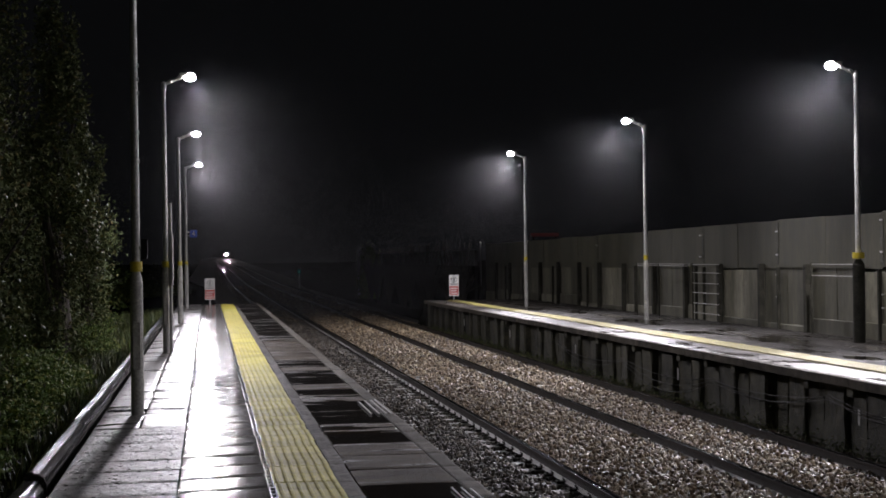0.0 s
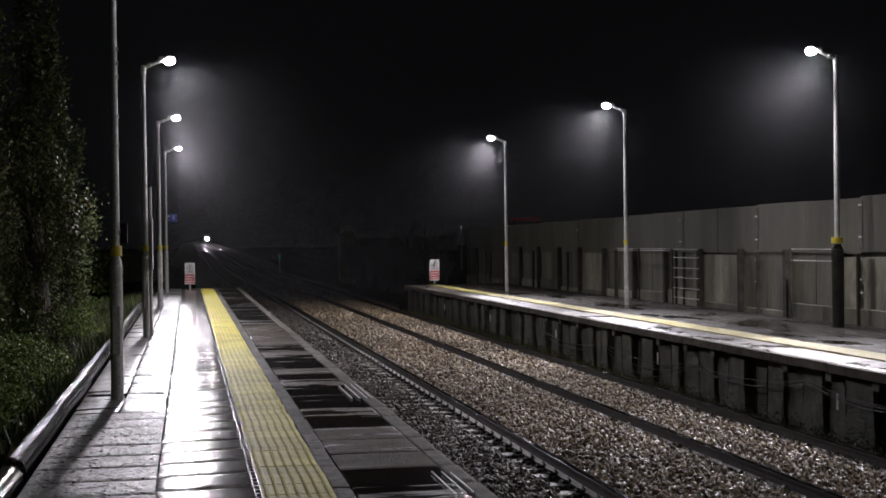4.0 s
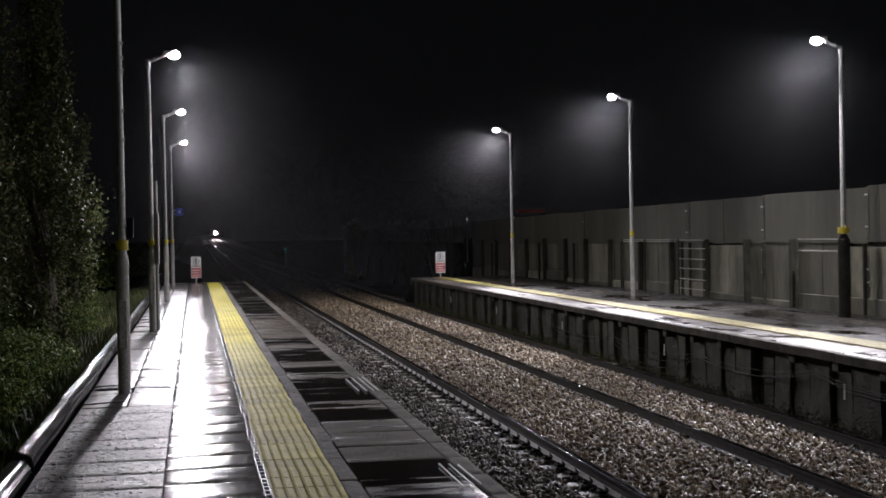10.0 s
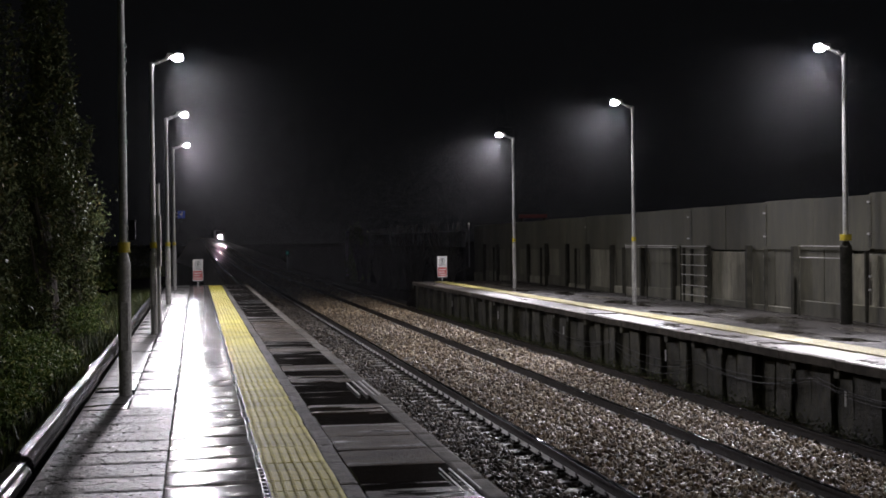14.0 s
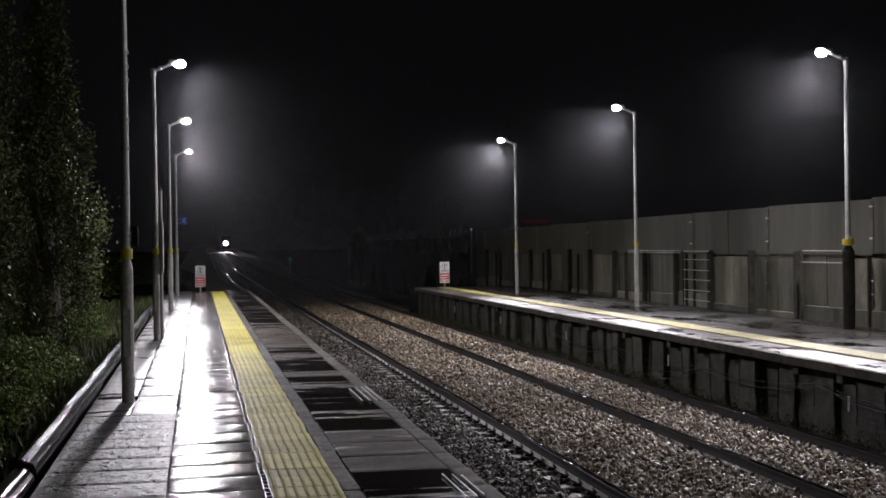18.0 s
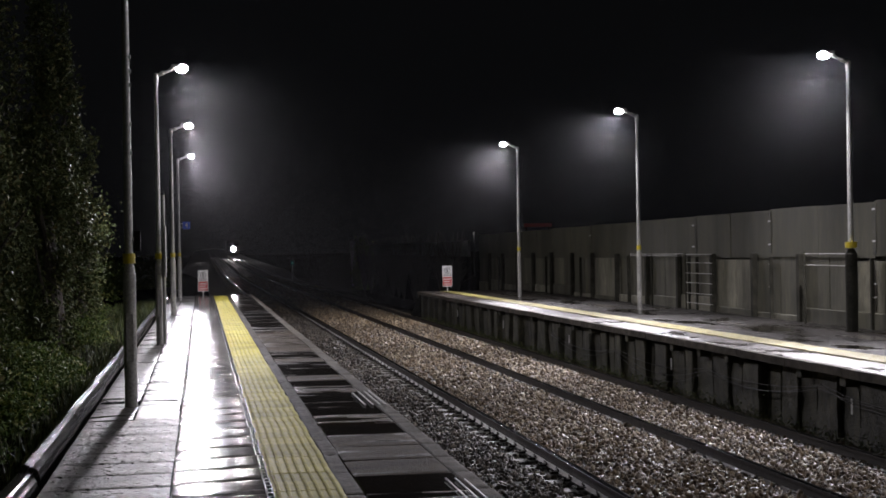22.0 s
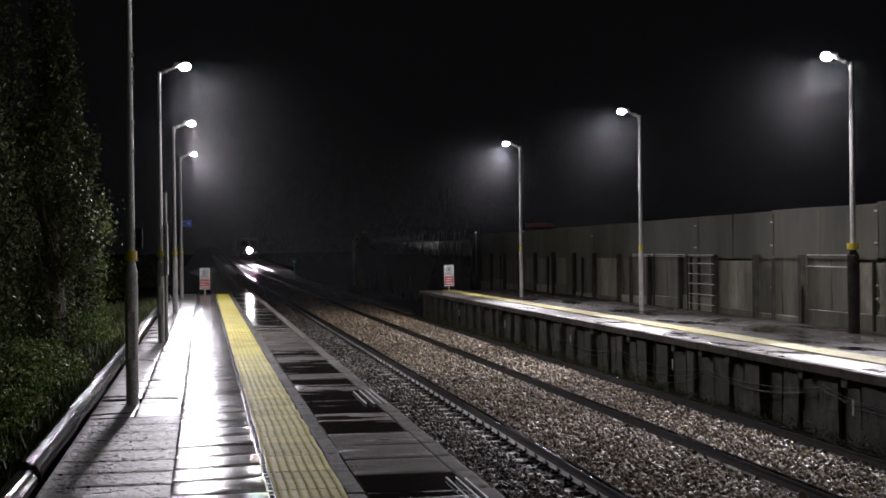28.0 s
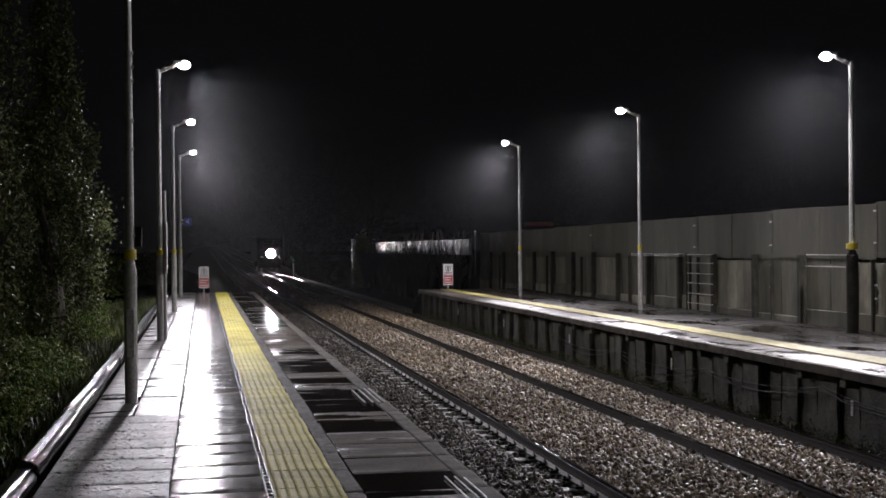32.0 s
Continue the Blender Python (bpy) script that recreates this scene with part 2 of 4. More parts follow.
LEAF = island_surface("ivy_leaf", [(0.0, (0.045, 0.062, 0.022)), (0.6, (0.105, 0.132, 0.052)), (0.9, (0.165, 0.17, 0.07)), (1.0, (0.165, 0.13, 0.048))], 0.58, 0.20, 0.1)
LEAF_BUSH = island_surface("bush_leaf", [(0.0, (0.06, 0.10, 0.026)), (0.6, (0.14, 0.21, 0.055)), (1.0, (0.26, 0.27, 0.07))], 0.6, 0.2, 0.1)
BARK = surface("bark", (0.03, 0.024, 0.018), (0.09, 0.075, 0.06), 8, 40, (0.6, 0.9), 0.8, 25, stretch=(1, 1, 0.3), depth=0.03)
LANTERN_GLASS = glow("lantern_bowl", (0.93, 0.91, 1.0), 120.0)
SIGN_WHITE = plain("sign_white", (0.72, 0.72, 0.71), 0.4)
SIGN_RED = plain("sign_red", (0.42, 0.055, 0.045), 0.4)
SIGN_BLUE = plain("sign_blue", (0.03, 0.09, 0.6), 0.3)
SIGN_BLACK = plain("sign_black", (0.02, 0.02, 0.02), 0.4)
CABLE = plain("cable_sheath", (0.030, 0.029, 0.027), 0.5)
# ---------------------------------------------------------------- mesh helpers


def mesh_of(name, bm, material, smooth=False):
    me = bpy.data.meshes.new(name)
    bm.to_mesh(me)
    bm.free()
    me.materials.append(material)
    if smooth:
        me.polygons.foreach_set("use_smooth", [len(p.vertices) < 5 for p in me.polygons])
        me.set_sharp_from_angle(angle=radians(38))
    return me


def part(name, bm, material, parent, label="", smooth=False):
    """Links a bmesh as one mesh object under a thing or a part."""
    ob = new(name, mesh_of(name, bm, material, smooth))
    ob.parent = parent
    if label:
        tagged(ob, label)
    return ob


def share(name, me, parent, m, label=""):
    """One more object on a mesh that others use too."""
    ob = new(name, me)
    ob.parent = parent
    ob.matrix_basis = m
    if label:
        tagged(ob, label)
    return ob


def thing(name, m, label, category, group="", kind=""):
    ob = new(name)
    ob.empty_display_size = 0.2
    ob.matrix_basis = m
    return tagged(ob, label, category, group, kind)


def block(bm, x0, x1, y0, y1, z0, z1, bevel=0.0):
    """A box with chamfered edges, added to bm."""
    made = bmesh.ops.create_cube(bm, size=1)["verts"]
    bmesh.ops.scale(bm, vec=(x1 - x0, y1 - y0, z1 - z0), verts=made)
    bmesh.ops.translate(bm, vec=((x0 + x1) / 2, (y0 + y1) / 2, (z0 + z1) / 2), verts=made)
    if bevel:
        edges = list({e for v in made for e in v.link_edges})
        bmesh.ops.bevel(bm, geom=edges, offset=bevel, segments=2, affect="EDGES", profile=0.6)
    return bm


def rod(bm, a, b, r0, r1=None, sides=14):
    """A tapered round bar from a to b."""
    a, b = Vector(a), Vector(b)
    d = b - a
    q = d.to_track_quat("Z", "Y").to_matrix().to_4x4()
    bmesh.ops.create_cone(bm, cap_ends=True, segments=sides, radius1=r0, radius2=r0 if r1 is None else r1, depth=d.length,
                          matrix=Matrix.Translation((a + b) / 2) @ q)
    return bm


def tube(bm, pts, radii, sides=8):
    for (p, q), (r, s) in zip(zip(pts, pts[1:]), zip(radii, radii[1:])):
        rod(bm, p, q, r, s, sides)
    return bm


def raw_mesh(name, verts, faces, material, smooth=False):
    """A mesh from arrays; faces all have the same number of corners."""
    verts, faces = np.asarray(verts, np.float32), np.asarray(faces, np.int32)
    me = bpy.data.meshes.new(name)
    n, k = faces.shape
    me.vertices.add(len(verts))
    me.vertices.foreach_set("co", verts.ravel())
    me.loops.add(n * k)
    me.loops.foreach_set("vertex_index", faces.ravel())
    me.polygons.add(n)
    me.polygons.foreach_set("loop_start", np.arange(0, n * k, k, dtype=np.int32))
    me.polygons.foreach_set("loop_total", np.full(n, k, np.int32))
    me.update(calc_edges=True)
    me.materials.append(material)
    me.polygons.foreach_set("use_smooth", [smooth] * n)
    return me


def slab_mesh(name, w, l, h, material, chamfer=0.008, grain=0.0):
    """A paving piece, its top at z = 0 and its centre at the origin."""
    a, b, c = w / 2, l / 2, chamfer
    ring = lambda x, y, z: [(-x, -y, z), (x, -y, z), (x, y, z), (-x, y, z)]
    v = ring(a, b, -h) + ring(a, b, -c) + ring(a - c, b - c, 0)
    f = [(3, 2, 1, 0), (8, 9, 10, 11)]
    for k in (0, 4):
        for i in range(4):
            j = (i + 1) % 4
            f.append((k + i, k + j, k + 4 + j, k + 4 + i))
    return raw_mesh(name, v, f, material)


def worn_mesh(name, w, l, h, material, dip, seed, n=6, edge=0.006, dome=0.0, side=None, bend=3, lip=0.0):
    """A paving piece with a worn, slightly uneven top and rounded edges; lip: how far it is worn down towards its near end."""
    r = random.Random(seed)
    grid = [-1, -0.93] + [-0.93 + 1.86 * k / (n - 1) for k in range(1, n - 1)] + [0.93, 1]
    m = len(grid)
    bow = r.uniform(-0.6, 0.9) * dip
    v = []
    for gy in grid:
        for gx in grid:
            rim = abs(gx) > 0.99 or abs(gy) > 0.99
            z = -(edge if side is None or abs(gy) > 0.99 else side) if rim else r.uniform(-0.5, 0.5) * dip + bow * (1 - gx * gx) * (1 - gy * gy) - dome * abs(gy) ** bend - (0.12 * dome * gx ** 4 if side is None else 0) - lip * max(0.0, -gy - 0.60) / 0.33
            if rim and lip:
                z -= lip * max(0.0, -gy - 0.60) / 0.40
            v.append((gx * w / 2, gy * l / 2, z))
    f = [(j * m + i, j * m + i + 1, (j + 1) * m + i + 1, (j + 1) * m + i) for j in range(m - 1) for i in range(m - 1)]
    k = len(v)
    ring = [(-w / 2, -l / 2), (w / 2, -l / 2), (w / 2, l / 2), (-w / 2, l / 2)]
    v += [(x, y, -edge) for x, y in ring] + [(x, y, -h) for x, y in ring]
    f += [(k + i, k + 4 + i, k + 4 + (i + 1) % 4, k + (i + 1) % 4) for i in range(4)]
    me = raw_mesh(name, v, f, material, True)
    return me


def random_turns(rng, n):
    q = rng.normal(size=(n, 4))
    q /= np.linalg.norm(q, axis=1)[:, None]
    w, x, y, z = q.T
    return np.stack([1 - 2 * (y * y + z * z), 2 * (x * y - z * w), 2 * (x * z + y * w),
                     2 * (x * y + z * w), 1 - 2 * (x * x + z * z), 2 * (y * z - x * w),
                     2 * (x * z - y * w), 2 * (y * z + x * w), 1 - 2 * (x * x + y * y)], 1).reshape(n, 3, 3)


def stones_mesh(name, places, sizes, material, seed):
    """Broken stones, each an irregular icosahedron."""
    rng = np.random.default_rng(seed)
    g = (1 + 5 ** 0.5) / 2
    base = np.array([(-1, g, 0), (1, g, 0), (-1, -g, 0), (1, -g, 0), (0, -1, g), (0, 1, g), (0, -1, -g), (0, 1, -g), (g, 0, -1), (g, 0, 1), (-g, 0, -1), (-g, 0, 1)]) / 1.9
    tri = np.array([(0, 11, 5), (0, 5, 1), (0, 1, 7), (0, 7, 10), (0, 10, 11), (1, 5, 9), (5, 11, 4), (11, 10, 2), (10, 7, 6), (7, 1, 8),
                    (3, 9, 4), (3, 4, 2), (3, 2, 6), (3, 6, 8), (3, 8, 9), (4, 9, 5), (2, 4, 11), (6, 2, 10), (8, 6, 7), (9, 8, 1)])
    n = len(places)
    v = base[None] * (1 + rng.uniform(-0.32, 0.32, (n, 12, 1)))
    v = v * rng.uniform((0.7, 0.55, 0.4), (1.3, 1.0, 0.8), (n, 3))[:, None, :]
    v = np.einsum("nij,nkj->nki", random_turns(rng, n), v) * np.asarray(sizes)[:, None, None] / 2 + np.asarray(places)[:, None, :]
    f = tri[None] + (np.arange(n) * 12)[:, None, None]
    return raw_mesh(name, v.reshape(-1, 3), f.reshape(-1, 3), material)


def leaves_mesh(name, places, sizes, material, seed, droop=0.3, slim=0.6):
    """Folded leaves at the places given."""
    rng = np.random.default_rng(seed)
    n = len(places)
    base = np.array([(0, -0.5, 0), (0.5 * slim, 0.0, 0.10), (0, 0.5, 0), (-0.5 * slim, 0.0, 0.10)])
    v = np.repeat(base[None], n, 0)
    v[:, 2, 2] -= rng.uniform(0, droop, n)
    v = np.einsum("nij,nkj->nki", random_turns(rng, n), v) * np.asarray(sizes)[:, None, None] + np.asarray(places)[:, None, :]
    f = np.array([(0, 1, 2), (0, 2, 3)])[None] + (np.arange(n) * 4)[:, None, None]
    return raw_mesh(name, v.reshape(-1, 3), f.reshape(-1, 3), material)


def swept(name, pts, radius, material, sides=6):
    """One continuous round tube along points that run mainly along y."""
    v = [(x + radius * math.cos(6.2832 * s / sides), y, z + radius * math.sin(6.2832 * s / sides)) for x, y, z in pts for s in range(sides)]
    f = [(a * sides + s, a * sides + (s + 1) % sides, (a + 1) * sides + (s + 1) % sides, (a + 1) * sides + s) for a in range(len(pts) - 1) for s in range(sides)]
    return raw_mesh(name, v, f, material, True)


def strip_mesh(name, stations, profile, material, smooth=False):
    """A profile of (x, z) swept along stations of (y, lift)."""
    k = len(profile)
    v = [(x, y, z + lift) for y, lift in stations for x, z in profile]
    f = [(s * k + i, s * k + i + 1, (s + 1) * k + i + 1, (s + 1) * k + i) for s in range(len(stations) - 1) for i in range(k - 1)]
    return raw_mesh(name, v, f, material, smooth)


# ---------------------------------------------------------------- ground and track
GRADE = 0.0074


def lift(y):
    """The line climbs gently beyond the station."""
    return max(0.0, y - 150.0) * GRADE


STATIONS = [(y, lift(y)) for y in (-40, 0, 40, 80, 120, 150, 200, 300, 400, 520, 720)]

bm = bmesh.new()
bmesh.ops.create_grid(bm, x_segments=40, y_segments=40, size=1500)
for v in bm.verts:
    v.co.z = -1.35
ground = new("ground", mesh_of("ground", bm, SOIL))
tagged(ground, "dark soil and rough ground in the night", "ground", kind="structure")

bed = new("track_bed", strip_mesh("track_bed", STATIONS, [(-3.0, -1.9), (1.75, -1.16), (2.0, -1.06), (4.4, -1.02), (4.8, -0.95), (5.0, -0.94), (5.4, -0.97), (7.7, -0.98), (8.1, -1.05), (13.0, -1.9)], BED))
tagged(bed, "compacted stone track bed under both tracks", "track bed", kind="structure")

TRACKS = [3.21, 6.625]
GAUGE_HALF = 0.75
SPACING = 0.562

# loose ballast: thick near the station, thinner far off
rng = np.random.default_rng(4)


def bed_height(x):
    return np.interp(x, [1.8, 2.3, 3.5, 3.7, 4.15, 4.4, 4.8, 5.0, 5.5, 5.72, 6.04, 6.25, 7.0, 7.2, 7.55, 8.1],
                     [-1.0, -0.955, -0.950, -0.995, -0.985, -0.935, -0.91, -0.90, -0.920, -0.955, -0.955, -0.930, -0.930, -0.955, -0.955, -1.0])


def ballast(name, count, y0, y1, x0, x1, size, material, seed, label, heap=0.02):
    r = np.random.default_rng(seed)
    x = r.uniform(x0, x1, count)
    y = y0 + (y1 - y0) * r.uniform(0, 1, count) ** 1.15
    z = bed_height(x) + r.uniform(-0.015, heap, count)
    # in places the sleepers of the near track are swept clear
    c = TRACKS[0]
    on = (np.abs(x - c) < 1.25) & (np.abs(((y / SPACING) % 1) - 0.5) < 0.20) & (x < 4.5)
    clear = on & (r.uniform(0, 1, count) < np.interp(y, [8, 9.6, 10.5, 19, 22, 30, 45], [0.9, 0.8, 0.25, 0.35, 0.95, 0.95, 0.6]))
    z[clear] -= 0.09
    s = r.uniform(size * 0.6, size * 1.35, count)
    ob = new(name, stones_mesh(name, np.stack([x, y, z], 1), s, material, seed + 1))
    return tagged(ob, label, "ballast", kind="stuff")


ballast("ballast", 15000, 6, 26, 4.02, 5.80, 0.062, STONE, 11, "wet brown crushed stone ballast between the two tracks", 0.05)
ballast("ballast", 9000, 24, 62, 4.02, 5.80, 0.074, STONE, 12, "wet brown crushed stone ballast between the two tracks", 0.05)
ballast("ballast", 14000, 8, 30, 5.94, 7.95, 0.060, STONE, 13, "wet brown ballast in the far track", 0.04)
ballast("ballast", 9000, 28, 64, 5.94, 7.95, 0.074, STONE, 14, "wet brown ballast in the far track", 0.04)
ballast("ballast", 13000, 5, 26, 1.95, 3.90, 0.062, STONE_DARK, 15, "ballast beside the platform, shade put into its dark colour", 0.03)
ballast("ballast", 8000, 24, 60, 1.95, 3.90, 0.080, STONE_DARK, 16, "ballast beside the platform, shade put into its dark colour", 0.03)
ballast("ballast", 9000, 60, 150, 1.95, 7.95, 0.12, STONE, 17, "wet ballast on the open line", 0.03)

RAIL_PROFILE = [(-0.070, -0.159), (-0.070, -0.148), (-0.012, -0.128), (-0.010, -0.050), (-0.035, -0.040), (-0.036, -0.010), (-0.028, -0.001)]
HEAD_PROFILE = [(-0.035, -0.008), (-0.031, -0.003), (-0.024, -0.0005), (-0.012, 0.0015), (0.0, 0.002), (0.012, 0.0015), (0.024, -0.0005), (0.031, -0.003), (0.035, -0.008)]
FULL = RAIL_PROFILE + [(-x, z) for x, z in reversed(RAIL_PROFILE)]
FOOT_PROFILE = [(-0.072, -0.150), (-0.045, -0.139), (-0.014, -0.1275)]

SLEEPER_BM = bmesh.new()
block(SLEEPER_BM, -1.25, 1.25, -0.125, 0.125, -0.2, 0.0, 0.02)
for v in SLEEPER_BM.verts:      # the middle of a sleeper is waisted
    if abs(v.co.x) < 0.3:
        v.co.z -= 0.02
SLEEPER_ME = mesh_of("sleeper", SLEEPER_BM, SLEEPER)
CLIP_BM = bmesh.new()
block(CLIP_BM, -0.055, 0.055, -0.06, 0.06, -0.004, 0.022, 0.008)
rod(CLIP_BM, (-0.03, -0.05, 0.036), (-0.03, 0.05, 0.036), 0.011, None, 6)
rod(CLIP_BM, (0.04, -0.02, 0.03), (0.04, 0.06, 0.045), 0.011, None, 6)
CLIP_ME = mesh_of("rail_clip", CLIP_BM, RAIL_SIDE)

for i, c in enumerate(TRACKS):
    track = thing("track_%d" % (i + 1), pose(c, 0, RAIL_Z), "wet railway track on concrete sleepers", "railway track", kind="structure")
    for side in (-1, 1):
        ob = share("rail", strip_mesh("rail", STATIONS, FULL, RAIL_SIDE), track, pose(side * GAUGE_HALF, 0, 0), "rusty steel rail with a worn head")
        share("rail_head", strip_mesh("rail_head", STATIONS, HEAD_PROFILE, RAIL_HEAD, True), ob, pose(0, 0, 0.001), "polished running surface of the rail")
        share("rail_foot", strip_mesh("rail_foot", STATIONS, FOOT_PROFILE, RAIL_FOOT), ob, pose(0, 0, 0.002), "pale strip painting the highlight on the rail's foot")
    n = 0
    y = 7.0 + 0.2 * i
    while n < 128:
        j = SPACING * math.floor(y / SPACING) + SPACING * 0.5
        share("sleeper", SLEEPER_ME, track, pose(random.uniform(-0.015, 0.015), j, -0.163, 0, random.uniform(-0.3, 0.3), random.uniform(-0.4, 0.4)))
        if j < 48:
            for side in (-1, 1):
                for inner in (-1, 1):
                    if i == 0 and side == -1:
                        continue
                    share("rail_clip", CLIP_ME, track, pose(side * GAUGE_HALF + inner * 0.098, j, -0.155, 0, 0, 0 if inner < 0 else 180))
        y += SPACING
        n += 1
    v, f = [], []
    yy = y
    while yy < 330:
        k = len(v)
        zz = -0.165 + lift(yy)
        v += [(-1.25, yy - 0.12, zz - 0.1), (1.25, yy - 0.12, zz - 0.1), (1.25, yy - 0.12, zz), (-1.25, yy - 0.12, zz), (-1.25, yy + 0.12, zz), (1.25, yy + 0.12, zz)]
        f += [(k, k + 1, k + 2, k + 3), (k + 3, k + 2, k + 5, k + 4)]
        yy += SPACING
    far = share("sleeper_row", raw_mesh("sleeper_row", v, f, SLEEPER), track, Matrix())
    tagged(far, "distant concrete sleepers", kind="stuff")

# ---------------------------------------------------------------- near platform
P_END = 54.6
P_START = -14.0
EDGE_X = 1.86
platform_1 = thing("platform_1", pose(0, 0, 0), "wet station platform of concrete slabs with a yellow tactile strip", "platform", kind="structure")

bm = bmesh.new()
block(bm, -1.16, EDGE_X - 0.10, P_START, P_END, -1.5, -0.12)
part("platform_body", bm, DARK_CONCRETE, platform_1, "dark concrete body of the platform")
bm = bmesh.new()
block(bm, EDGE_X - 0.22, EDGE_X - 0.08, P_START, P_END - 0.05, -1.5, -0.09)
part("platform_wall", bm, DARK_CONCRETE, platform_1, "stained retaining wall under the coping")


FALL_ACROSS = 1.25        # the paving rises towards the track, in degrees


def paving(name, me, x, pitch, y0, y1, tilt=0.35, skew=0.25, rise=0.004, seed=1, across=0.0, drop=None):
    """A row of pieces along the platform; drop: how far the row's middle lies below the strip by the drain."""
    r = random.Random(seed)
    y = y0
    if drop is None:
        drop = math.tan(radians(across)) * max(0, 0.42 - x)
    while y < y1:
        share(name, r.choice(me) if isinstance(me, list) else me, platform_1, pose(x + r.uniform(-0.006, 0.006), y + pitch / 2, r.uniform(-rise, 0.001) - drop, r.uniform(-tilt, tilt), r.uniform(-tilt, tilt) * 0.6 - across, r.uniform(-skew, skew)))
        y += pitch


# the back slabs, coarse nearer; further on two soaked rows, the outer one leaning away from the light
BACK_DROP = math.tan(radians(FALL_ACROSS)) * 1.085
ROUGH_ME = [worn_mesh("slab", 0.865, 0.58, 0.07, SLAB_ROUGH, 0.0016, 400 + k, 9, edge=0.014, dome=0.007, side=0.004, bend=6) for k in range(6)]
WET_ME = [worn_mesh("slab", 0.42, 0.572, 0.07, SLAB_WET, 0.003, 410 + k, 13, edge=0.012, dome=0.003, side=0.003, bend=8, lip=0.013 + 0.003 * (k % 4)) for k in range(7)]
OUTER_ME = [worn_mesh("slab", 0.425, 0.574, 0.07, SLAB_WET, 0.003, 470 + k, dome=0.003) for k in range(5)]
GLOSS_ME = [worn_mesh("slab", 0.615, 0.572, 0.07, SLAB_GLOSS, 0.0007, 420 + k, 15, edge=0.010, dome=0.003, side=0.001, bend=6, lip=0.012 + 0.002 * (k % 4)) for k in range(9)]
paving("slab", ROUGH_ME, -0.665, 0.6, 4.85, 14.4, 0.15, seed=2, across=0.2, drop=BACK_DROP)
paving("slab", WET_ME, -0.445, 0.6, 14.45, 54.2, 1.0, seed=3, across=-0.6, drop=BACK_DROP - 0.008)
paving("slab", OUTER_ME, -0.885, 0.6, 14.45, 54.2, 0.8, seed=13, across=1.2, drop=BACK_DROP - 0.002)
paving("slab", GLOSS_ME, 0.092, 0.6, 4.85, 54.2, 0.35, seed=4, across=FALL_ACROSS)
# raised wet mortar in the joints of the band
JOINT_ME = []
for k in range(4):
    r = random.Random(480 + k)
    v, f = [], []
    for i in range(15):
        x = -0.306 + 0.612 * i / 14
        for y, z in ((-0.024, -0.02), (-0.014, -0.005), (0.0, 0.001), (0.014, -0.005), (0.024, -0.02)):
            v.append((x, y + r.uniform(-0.004, 0.004), z - 0.016 + r.uniform(-0.003, 0.002)))
    f = [(i * 5 + j, i * 5 + j + 5, i * 5 + j + 6, i * 5 + j + 1) for i in range(14) for j in range(4)]
    JOINT_ME.append(raw_mesh("mortar_joint", v, f, MORTAR, True))
paving("mortar_joint", JOINT_ME, 0.092, 0.6, 4.55, 53.8, 0.0, 0.5, 0.002, seed=14, across=FALL_ACROSS)

# tactile slabs with rows of flat-topped studs
def tactile_mesh(material):
    w, l = 0.455, 0.394
    base = slab_mesh("tactile_slab", w, l, 0.06, material, 0.004)
    v = [tuple(p.co) for p in base.vertices]
    f = [tuple(p.vertices) for p in base.polygons]
    cols, rows = 7, 6
    for i in range(cols):
        for j in range(rows):
            cx, cy = (i - (cols - 1) / 2) * w / cols, (j - (rows - 1) / 2) * l / rows
            k = len(v)
            for rad, z in ((0.020, 0.0005), (0.012, 0.0055)):
                v += [(cx + rad * 1.0 * math.cos(a * math.pi / 3), cy + rad * 1.6 * math.sin(a * math.pi / 3), z) for a in range(6)]
            f += [(k + a, k + (a + 1) % 6, k + 6 + (a + 1) % 6, k + 6 + a) for a in range(6)]
            f += [(k + 6, k + 7, k + 8, k + 9), (k + 6, k + 9, k + 10, k + 11)]
    bpy.data.meshes.remove(base)
    return raw_mesh("tactile_slab", v, f, material)


paving("tactile_slab", tactile_mesh(TACTILE), 0.668, 0.4, 4.85, 53.6, 0.15, 0.2, 0.003, seed=5)

# slotted drain between the wet row and the tactile strip
bm = bmesh.new()
block(bm, -0.020, 0.020, -0.296, 0.296, -0.05, -0.022)
for k in range(5):
    block(bm, -0.020, 0.020, -0.296 + k * 0.146, -0.272 + k * 0.146, -0.03, -0.004)
block(bm, -0.024, -0.016, -0.296, 0.296, -0.03, 0.0, 0.002)
block(bm, 0.016, 0.024, -0.296, 0.296, -0.03, 0.0, 0.002)
DRAIN_ME = mesh_of("drain_channel", bm, DRAIN)
paving("drain_channel", DRAIN_ME, 0.419, 0.6, 4.85, 54.0, 0.1, 0.1, 0.004, seed=6)

# narrow kerb between the tactile strip and the coping
KERB_ME = [worn_mesh("kerb_strip", 0.118, 0.918, 0.07, KERB_STRIP, 0.008, 440 + k) for k in range(6)]
paving("kerb_strip", KERB_ME, 0.962, 0.925, 4.85, 54.3, 0.4, 0.4, 0.008, seed=7)
COPING_ME = [worn_mesh("coping_slab", 0.690, 0.757, 0.08, COPING_DARK, 0.003, 430 + k) for k in range(6)]
SOAKED_ME = slab_mesh("coping_slab", 0.690, 0.755, 0.08, COPING_SOAKED, 0.006)
